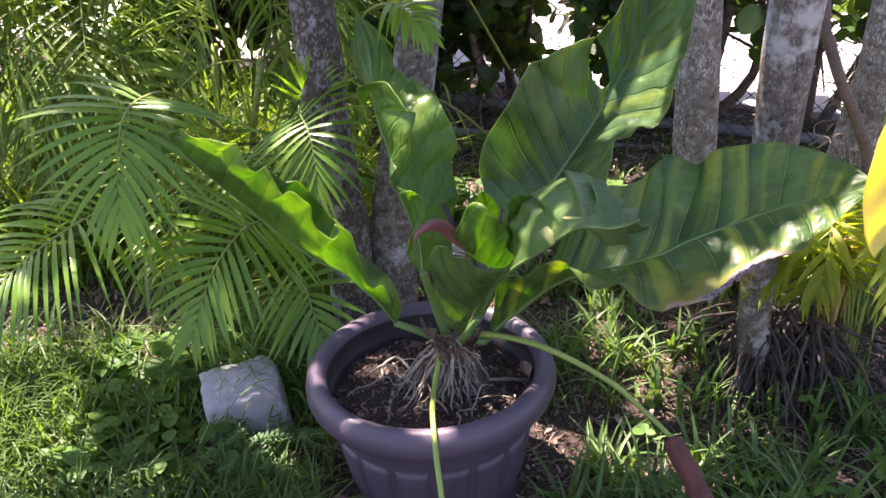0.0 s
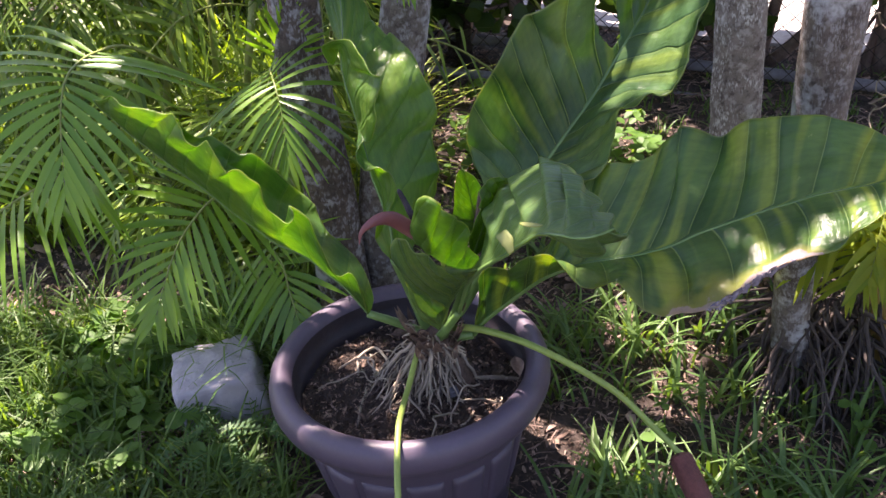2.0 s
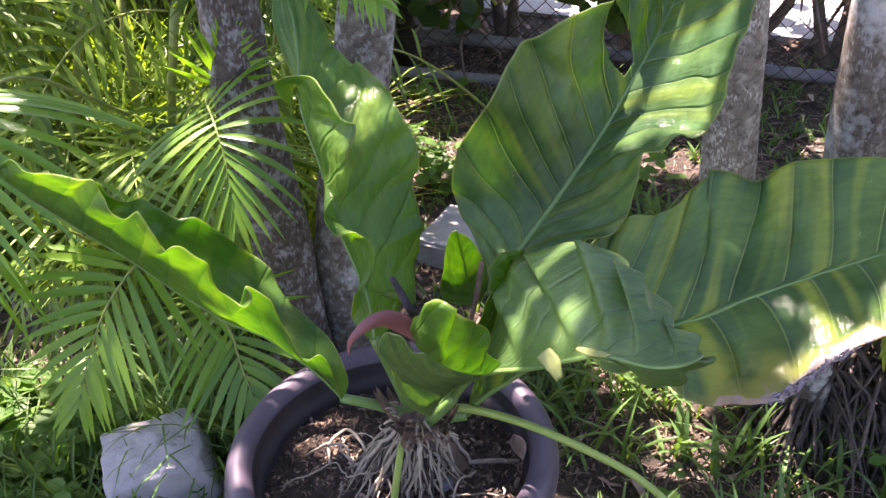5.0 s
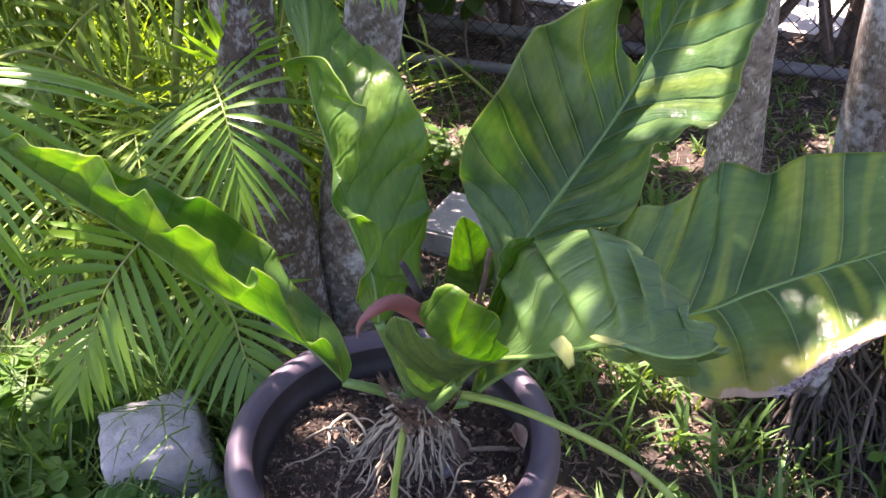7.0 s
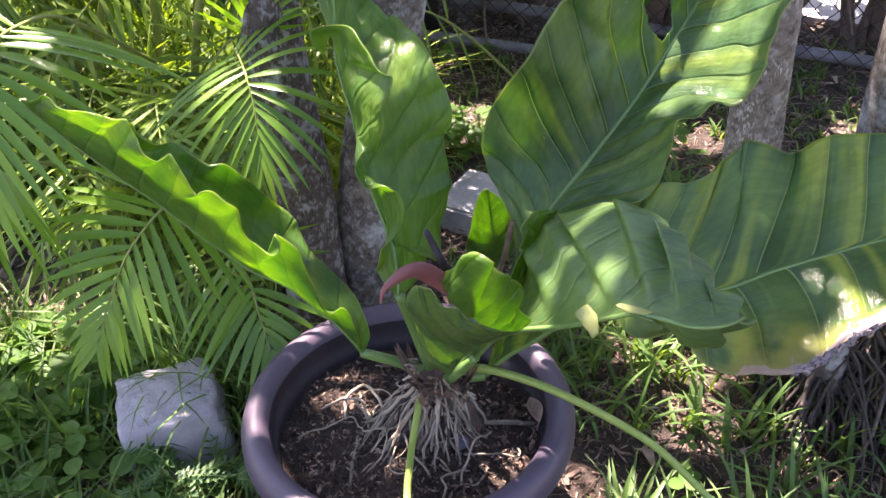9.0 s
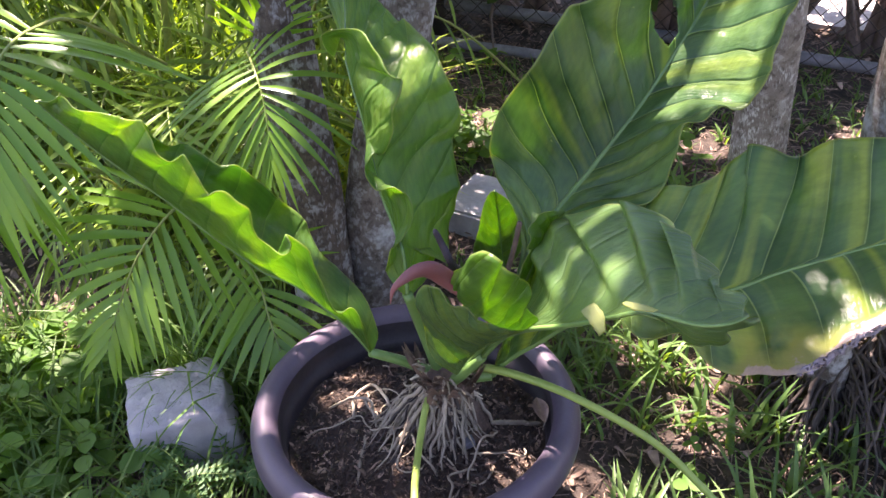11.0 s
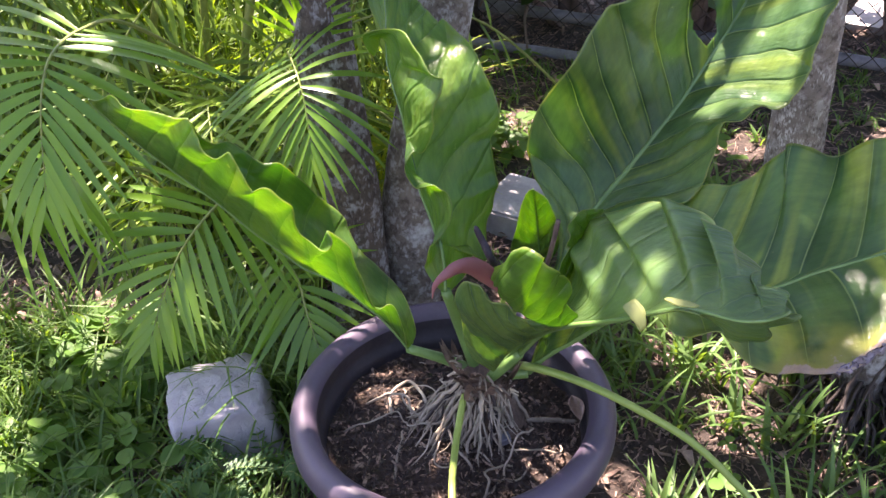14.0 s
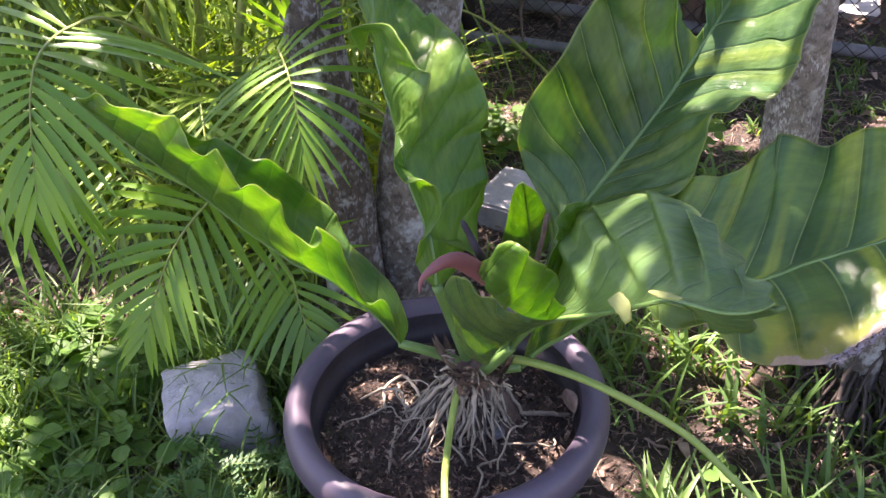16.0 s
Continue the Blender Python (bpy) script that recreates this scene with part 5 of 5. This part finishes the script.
for i, x in enumerate((-0.95, -0.55, -0.15, 0.22, 0.52, 0.80, 1.12, 1.45, 1.8)):
    shrub(x, fence_y(x) + 0.20 + 0.05 * math.sin(2.7 * i), 40 + i, 1.0, 46 if x < 0.6 else 15, 0.36 if x < 0.6 else 0.5)
for i, x in enumerate((-1.7, -1.2, -0.7, -0.2)):
    shrub(x, 3.95 + 0.1 * math.sin(1.7 * i), 60 + i, 1.25)


# ---- small plants on the ground ----
def clear(x, y):
    return math.hypot(x - POT[0], y - POT[1]) > 0.165


def blade(h, x, y, l, w, lean, a):
    z = ground_z(x, y) - 0.004
    d = np.array([math.cos(a), math.sin(a)])
    u = np.linspace(0, 1, 6)
    p = np.stack([x + d[0] * lean * l * u ** 1.6, y + d[1] * lean * l * u ** 1.6, z + l * (u - 0.55 * lean * u ** 2.4)], axis=1)
    p[:, 2] = np.maximum(p[:, 2], z + 0.004)
    v, f = strap(p, w * np.array([0.7, 1.0, 0.95, 0.8, 0.5, 0.04]), np.array([-d[0], -d[1], 0.6]), 0.25)
    h.put(v, f)


def grass(name, label, n, place, length, width, material=M_GRASS):
    h = Heap()
    for _ in range(n):
        x, y, k = place()
        if not clear(x, y):
            continue
        for b in range(rng.integers(3, 7)):
            blade(h, x + rng.normal(0, 0.008), y + rng.normal(0, 0.008), k * length * rng.uniform(0.5, 1.3), width * rng.uniform(0.6, 1.25), rng.uniform(0.25, 1.0), rng.uniform(0, 6.283))
    return tagged(h.done(name, material), label, "grass", kind="stuff")


def left_lawn():
    while True:
        x, y = rng.uniform(-1.6, -0.28), rng.uniform(0.75, 1.85)
        shaded = x > -0.78 and y > 1.40
        if rng.uniform() < (0.26 if shaded else 1.0):
            return x, y, 0.9


def front_lawn():
    return rng.uniform(-1.0, 1.4), rng.uniform(0.5, 1.25), 0.6


def right_patch():
    while True:
        x, y = rng.uniform(0.12, 1.3), rng.uniform(1.15, 2.3)
        if noise.noise(Vector((x * 5.0, y * 5.0, 4.0))) > -0.12 + 0.1 * (y - 1.5):
            return x, y, 0.85


def back_patch():
    return rng.uniform(-0.25, 1.4), rng.uniform(1.9, 3.0), 0.7


grass("lawn_grass", "lush green uncut grass on the lawn side", 3000, left_lawn, 0.17, 0.0030)
grass("lawn_grass", "short green grass before the planter", 700, front_lawn, 0.11, 0.0030)
grass("grass_tufts", "scattered tufts of broad-bladed grass on bare soil", 560, right_patch, 0.150, 0.0042, M_GRASS_COOL)
grass("grass_tufts", "thin shaded grass below the fence", 650, back_patch, 0.075, 0.0026, M_GRASS_COOL)
grass("lawn_grass", "broad-bladed shaded grass before the tree roots", 210, lambda: (rng.uniform(0.15, 1.1), rng.uniform(0.92, 1.42), 1.0), 0.15, 0.0038, M_GRASS_COOL)
grass("grass_tufts", "long grass blades leaning over the white stone", 60, lambda: (rng.uniform(-0.50, -0.35), rng.uniform(1.64, 1.74), 1.0), 0.27, 0.0026, M_GRASS_COOL)
# fills the shadow behind the palm; its darkness comes from the leaf colour
grass("undergrowth", "dark strappy undergrowth below the palm, shade in its colour", 900, lambda: (rng.uniform(-1.9, -0.30), rng.uniform(2.1, 3.3), 1.0), 0.36, 0.0055, M_PALM_BACK)
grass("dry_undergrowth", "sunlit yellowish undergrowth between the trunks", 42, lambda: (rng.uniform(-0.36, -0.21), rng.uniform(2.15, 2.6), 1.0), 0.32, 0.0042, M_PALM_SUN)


def litter_place():
    x, y = rng.uniform(-0.6, 1.6), rng.uniform(1.1, 3.6)
    return x, y, ground_z(x, y) + 0.004


scatter("leaf_litter", "pale dry leaf scraps in full sun under the palm", "leaf litter", M_LITTER, 9000, lambda: (lambda x, y: (x, y, ground_z(x, y) + 0.004))(rng.uniform(-1.8, -0.5), rng.uniform(1.3, 2.6)), 0.011, 0.6, 0.35)
scatter("leaf_litter", "dry brown leaf scraps and twigs on the soil", "leaf litter", M_LITTER, 15000, litter_place, 0.0085, 0.6, 0.35)


def crumb_place():
    x, y = rng.uniform(0.05, 1.0), rng.uniform(1.0, 2.0)
    return x, y, ground_z(x, y) + 0.002


scatter("soil_crumbs", "dark crumbs and fragments over the bare soil", "soil", M_CHIP, 9000, crumb_place, 0.0055, 0.6, 0.8)


def twig_heap():
    h = Heap()
    for _ in range(7000):
        x, y = rng.uniform(-0.5, 1.5), rng.uniform(1.1, 3.3)
        if not clear(x, y):
            continue
        l, a, z = rng.uniform(0.006, 0.032), rng.uniform(0, 6.283), ground_z(x, y)
        d = np.array([math.cos(a), math.sin(a)]) * l
        p = np.array([(x - d[0], y - d[1], z + rng.uniform(0, 0.006)), (x + rng.normal(0, 0.002), y + rng.normal(0, 0.002), z + rng.uniform(0.002, 0.009)), (x + d[0], y + d[1], z + rng.uniform(0, 0.006))])
        h.put(*tube_data(p, [0.0012, 0.0011, 0.0006], 4, cap=False))
    return tagged(h.done("twigs", M_LITTER), "fine dry twigs and fibres on the soil", "twigs", kind="stuff")


twig_heap()


def weeds(name, label, n, place, size):
    h = Heap()
    for _ in range(n):
        x, y = place()
        if not clear(x, y):
            continue
        z = ground_z(x, y)
        for k in range(rng.integers(2, 6)):
            a, l = rng.uniform(0, 6.283), rng.uniform(0.03, 0.09)
            tip = np.array([x + 0.5 * l * math.cos(a), y + 0.5 * l * math.sin(a), z + l])
            h.put(*tube_data(np.array([(x, y, z - 0.003), ((x + tip[0]) / 2, (y + tip[1]) / 2, z + 0.65 * l), tip]), 0.0009, 4, cap=False))
            for j in range(3):
                b = a + j * 2.094 + rng.normal(0, 0.2)
                s = size * rng.uniform(0.7, 1.2)
                v, f = round_leaf(s, 0.25)
                v = v + np.array([0, s, 0])
                h.put(turned(v, rng.normal(-0.15, 0.25), rng.normal(0, 0.2), b, tip), f)
    return tagged(h.done(name, M_WEED), label, "weeds", kind="stuff")


weeds("clover_weeds", "three-leaved green weeds beside the stone", 46, lambda: (rng.uniform(-0.80, -0.46), rng.uniform(1.42, 1.80)), 0.018)
weeds("clover_weeds", "low green weeds in the shaded grass", 34, lambda: (rng.uniform(0.35, 1.1), rng.uniform(1.0, 1.5)), 0.011)
weeds("clover_weeds", "small leafy weeds below the fence", 34, lambda: (rng.uniform(-0.1, 0.5), rng.uniform(2.2, 2.9)), 0.016)


def mimosa(x, y, n, seed):
    g = thing("mimosa_weed", "small feathery fern-like weed growing against the stone", "weed")
    r = np.random.default_rng(seed)
    z = ground_z(x, y)
    for i in range(n):
        a = r.uniform(0, 6.283)
        l = r.uniform(0.07, 0.115)
        p = curve([(x, y, z), (x + 0.4 * l * math.cos(a), y + 0.4 * l * math.sin(a), z + r.uniform(0.06, 0.12)), (x + 1.1 * l * math.cos(a), y + 1.1 * l * math.sin(a), z + r.uniform(0.04, 0.11))], 16)
        tube("stem", p, 0.0007, M_STALK, g, sides=4)
        t = unit(np.gradient(p, axis=0))
        h = Heap()
        for k in range(6, 16):
            for sign in (-1, 1):
                s = unit(np.cross(t[k], (0, 0, 1))) * sign
                e = p[k] + s * 0.016 * math.sin(math.pi * (k - 4) / 12.5) + t[k] * 0.005
                h.put(*strap(np.array([p[k], (p[k] + e) / 2, e]), [0.0014, 0.0027, 0.0008], np.array([0, 0, 1.0])))
        h.done("foliage", M_FERN, g)


mimosa(-0.425, 1.475, 16, 5)
mimosa(-0.365, 1.455, 12, 6)
mimosa(-0.47, 1.46, 8, 7)


def yellow_leaf():
    """A big pale yellow leaf hanging from a stalk at the garden's edge."""
    g = thing("hanging_leaf", "large pale yellow leaf hanging in full sun", "leaf")
    p = curve([(0.665, 1.31, 0.86), (0.648, 1.30, 0.82), (0.638, 1.30, 0.74), (0.630, 1.29, 0.66), (0.626, 1.28, 0.60)], 24)
    w = np.interp(np.linspace(0, 1, 24), [0, 0.2, 0.5, 0.8, 1], [0.002, 0.036, 0.052, 0.034, 0.001])
    v, f = [], []
    for i in range(24):
        for j in range(9):
            a = -1 + j / 4
            v.append(p[i] + np.array([0.9, 0.25, 0.0]) * w[i] * a + np.array([0, -1, 0.2]) * (0.25 * w[i] * a * a + 0.004 * math.sin(i * 0.9 + 2 * a)))
    f = [(i * 9 + j, i * 9 + j + 1, i * 9 + j + 10, i * 9 + j + 9) for i in range(23) for j in range(8)]
    ob = mesh_ob("blade", v, f, M_YELLOW, g)
    ob.modifiers.new("thickness", "SOLIDIFY").thickness = 0.001
    tube("stalk", curve([(0.665, 1.31, 0.86), (0.72, 1.36, 0.95), (0.80, 1.50, 1.02), (0.86, 1.75, 0.90), (0.88, 1.85, 0.60), (0.88, 1.86, 0.10)], 20), 0.004, M_STALK, g)


yellow_leaf()


# ---- small things in the pot and on the ground ----
rock("pebble", "small blue-grey pebble lying on the potting soil", "pebble", (-0.001, 1.392, soil_height(-0.001, 1.392) + 0.005), (0.009, 0.008, 0.007), 9.0, M_PIPE, turn=25)


def pot_stick():
    """A short dry stick with a snapped end and one side knot."""
    g = thing("stick", "short dry grey-brown stick lying on the soil", "stick")
    p = curve([(0.029, 1.439, 0.292), (0.056, 1.442, 0.295), (0.086, 1.441, 0.293), (0.102, 1.444, 0.294)], 14)
    p[:, 2] = [soil_height(q[0], q[1]) + 0.005 for q in p]
    tube("wood", p, np.interp(np.linspace(0, 1, 14), [0, 0.08, 0.5, 0.93, 1], [0.0012, 0.0034, 0.0038, 0.0030, 0.0008]), M_ROOT, g, sides=9)
    tube("knot", [p[8], p[8] + np.array([0.001, -0.004, 0.004]), p[8] + np.array([0.002, -0.007, 0.006])], [0.0022, 0.0018, 0.0006], M_ROOT, g, sides=7)


def fallen_leaf(label, at, length, width, turn, material, curl):
    """A small dead leaf, curled along its midrib, lying on its back."""
    g = thing("fallen_leaf", label, "leaf")
    u = np.linspace(0, 1, 12)
    w = width * np.sin(np.pi * np.clip(u, 0.02, 0.985)) ** 0.8
    v = []
    for i in range(12):
        for j in range(7):
            a = -1 + j / 3
            v.append(((u[i] - 0.5) * length, a * w[i], curl * w[i] * a * a + 0.12 * length * (u[i] - 0.5) ** 2 * 4))
    v = turned(np.array(v), 0.0, 0.0, radians(turn), at)
    f = [(i * 7 + j, i * 7 + j + 1, i * 7 + j + 8, i * 7 + j + 7) for i in range(11) for j in range(6)]
    ob = mesh_ob("blade", v, f, material, g)
    ob.modifiers.new("thickness", "SOLIDIFY").thickness = 0.0006
    tip = turned(np.array([(-0.5 * length, 0, 0.12 * length), (-0.62 * length, 0.004, 0.11 * length), (-0.74 * length, 0.006, 0.10 * length)]), 0.0, 0.0, radians(turn), at)
    tube("leaf_stalk", tip, [0.0008, 0.0007, 0.0006], M_ROOT, g, sides=5)


pot_stick()
fallen_leaf("small yellow fallen leaf among the weeds", (-0.592, 1.577, 0.085), 0.026, 0.0075, 115, M_YELLOW, 0.5)
fallen_leaf("curled pale brown dead leaf against the inner wall", (0.101, 1.447, 0.302), 0.050, 0.011, 100, M_LITTER, 1.1)
fallen_leaf("curled rusty brown dead leaf on the soil", (-0.105, 1.560, 0.292), 0.034, 0.010, 20, M_SHEATH, 0.8)


# ---- tree crowns overhead ----
# places to light, with the radius of the gap cut in unseen crowns above
SHAFTS = [
    ((0.33, 1.56, 0.81), 0.026), ((0.31, 1.56, 0.77), 0.018), ((0.28, 1.56, 0.73), 0.012), ((0.29, 1.58, 0.78), 0.024), ((0.26, 1.55, 0.68), -0.004),
    ((0.33, 1.58, 0.83), 0.026), ((0.30, 1.60, 0.80), 0.006), ((0.05, 1.60, 0.67), 0.004), ((0.04, 1.60, 0.62), 0.001), ((0.21, 1.62, 0.78), -0.004),
    ((-0.11, 1.49, 0.78), 0.001), ((-0.10, 1.50, 0.82), -0.004), ((-0.07, 1.62, 0.80), -0.018), ((-0.01, 1.54, 0.62), -0.004), ((-0.07, 1.46, 0.64), -0.004),
    ((-0.43, 1.42, 0.79), 0.004), ((-0.39, 1.42, 0.77), 0.014), ((-0.37, 1.42, 0.73), -0.004), ((-0.21, 1.41, 0.61), -0.009), ((-0.26, 1.47, 0.61), -0.014),
    ((-0.15, 1.44, 0.49), -0.014), ((-0.20, 1.53, 0.53), -0.004), ((-0.24, 1.55, 0.58), -0.004), ((-0.28, 1.49, 0.67), -0.010), ((0.05, 1.21, 0.69), 0.020),
    ((0.03, 1.21, 0.71), -0.006), ((0.02, 1.49, 0.58), 0.016), ((0.05, 1.49, 0.59), 0.016), ((0.04, 1.47, 0.64), 0.016), ((0.13, 1.27, 0.73), -0.014),
    ((0.50, 1.33, 0.64), 0.004), ((0.54, 1.33, 0.65), 0.012), ((0.57, 1.33, 0.64), 0.012), ((0.44, 1.29, 0.61), 0.004), ((0.47, 1.28, 0.60), -0.002),
    ((0.42, 1.28, 0.59), -0.006), ((0.17, 1.35, 0.57), -0.002), ((0.14, 1.36, 0.58), -0.002), ((-0.29, 1.67, 0.69), 0.006), ((-0.26, 1.67, 0.70), 0.011),
    ((-0.33, 1.67, 0.67), 0.001), ((-0.31, 1.65, 0.64), 0.001), ((-0.54, 1.62, 0.78), -0.014), ((-0.51, 1.60, 0.76), -0.014), ((-0.07, 1.24, 0.34), 0.016),
    ((-0.29, 1.43, 0.34), -0.014), ((-0.26, 1.35, 0.34), -0.014), ((-0.20, 1.29, 0.34), -0.002), ((-0.16, 1.27, 0.35), -0.002), ((0.08, 1.46, 0.29), 0.011),
    ((0.10, 1.42, 0.29), 0.004), ((0.14, 1.44, 0.34), -0.002), ((0.03, 1.49, 0.30), -0.006), ((0.29, 1.77, 0.10), 0.016), ((0.35, 1.71, 0.09), 0.011),
    ((0.42, 1.66, 0.09), 0.011), ((0.21, 1.58, 0.07), 0.006), ((0.31, 1.60, 0.08), 0.001), ((0.18, 1.50, 0.06), 0.016), ((0.52, 1.74, 0.10), 0.006),
    ((0.57, 1.54, 0.07), 0.016), ((0.38, 1.54, 0.07), 0.006), ((0.59, 2.35, 0.13), 0.016), ((0.90, 2.73, 0.18), 0.046), ((-0.06, 2.12, 0.15), 0.026),
    ((0.05, 3.10, 0.20), 0.016), ((0.22, 3.22, 0.20), 0.036), ((-0.09, 1.33, 0.15), 0.001), ((0.38, 1.42, 0.08), 0.026), ((0.14, 1.52, 0.07), 0.016),
    ((0.29, 1.42, 0.07), 0.016), ((0.33, 1.87, 0.09), 0.016), ((0.76, 1.65, 0.40), 0.176), ((0.62, 1.30, 0.72), 0.066), ((-0.24, 2.35, 0.40), 0.136),
    ((0.90, 2.70, 0.20), 0.096), ((-0.60, 1.68, 0.79), 0.016),
]


def crown(owner, n, span, label):
    """Leaves of one crown; span: the stretch of garden that it shades."""
    h = Heap()
    tips = [(np.array(c), r) for c, r in SHAFTS]
    s = np.array(SUN)
    for _ in range(n):
        foot = np.array([rng.uniform(*span), rng.uniform(0.5, 2.5), 0.4])
        c = foot + s * ((rng.uniform(2.3, 3.4) - 0.4) / s[2])
        if any(np.linalg.norm((c - q) - s * (c - q).dot(s)) < r + 0.04 for q, r in tips):
            continue
        # thinned zone by zone to set how much sun each part gets
        gap = noise.noise(Vector((foot[0] * 10, foot[1] * 10, 3.0)))
        if foot[0] < (-0.66 if foot[1] > 1.8 else -0.84):
            thinned = rng.uniform() < 0.94
        elif foot[0] < -0.45 and foot[1] > 1.75:
            thinned = gap > (-0.05 if foot[1] < 2.05 else -0.30)
        elif foot[1] > 1.80:
            thinned = gap > 0.22
        elif foot[0] > 0.05 and (foot[1] > 1.5 or foot[1] < 1.15):
            thinned = noise.noise(Vector((foot[0] * 15, foot[1] * 15, 8.0))) > 0.02
        elif foot[0] > 0.05:
            thinned = noise.noise(Vector((foot[0] * 15, foot[1] * 15, 8.0))) > 0.34
        else:
            thinned = gap > 0.50
        if thinned:
            continue
        v, f = round_leaf(rng.uniform(0.035, 0.06), rng.uniform(0, 0.4))
        v[:, 0] *= 0.7
        h.put(turned(v, rng.normal(0, 0.5), rng.normal(0, 0.5), rng.uniform(0, 6.28), c), f)
    h.done("crown", M_CROWN, owner, label)


for owner, span, at in ((tree_a, (-1.4, -0.4), (-0.46, 2.15)), (tree_b, (-0.5, 0.2), (0.18, 2.25)), (tree_c, (0.1, 0.7), (0.52, 2.12)), (tree_d, (0.5, 1.1), (0.68, 1.65)), (tree_e, (0.9, 1.7), (1.0, 2.08))):
    crown(owner, 1900, span, "leafy crown with sunlit gaps")
    for k in range(4):
        a = rng.uniform(0.4, 2.7)
        tube("limb", curve([(*at, 2.5), (at[0] + 0.3 * math.cos(a), at[1] + 0.3 * math.sin(a), 2.8), (at[0] + 0.9 * math.cos(a), at[1] + 0.7 * math.sin(a), 3.1)], 8), np.linspace(0.012, 0.004, 8), M_BRANCH, owner, sides=6)
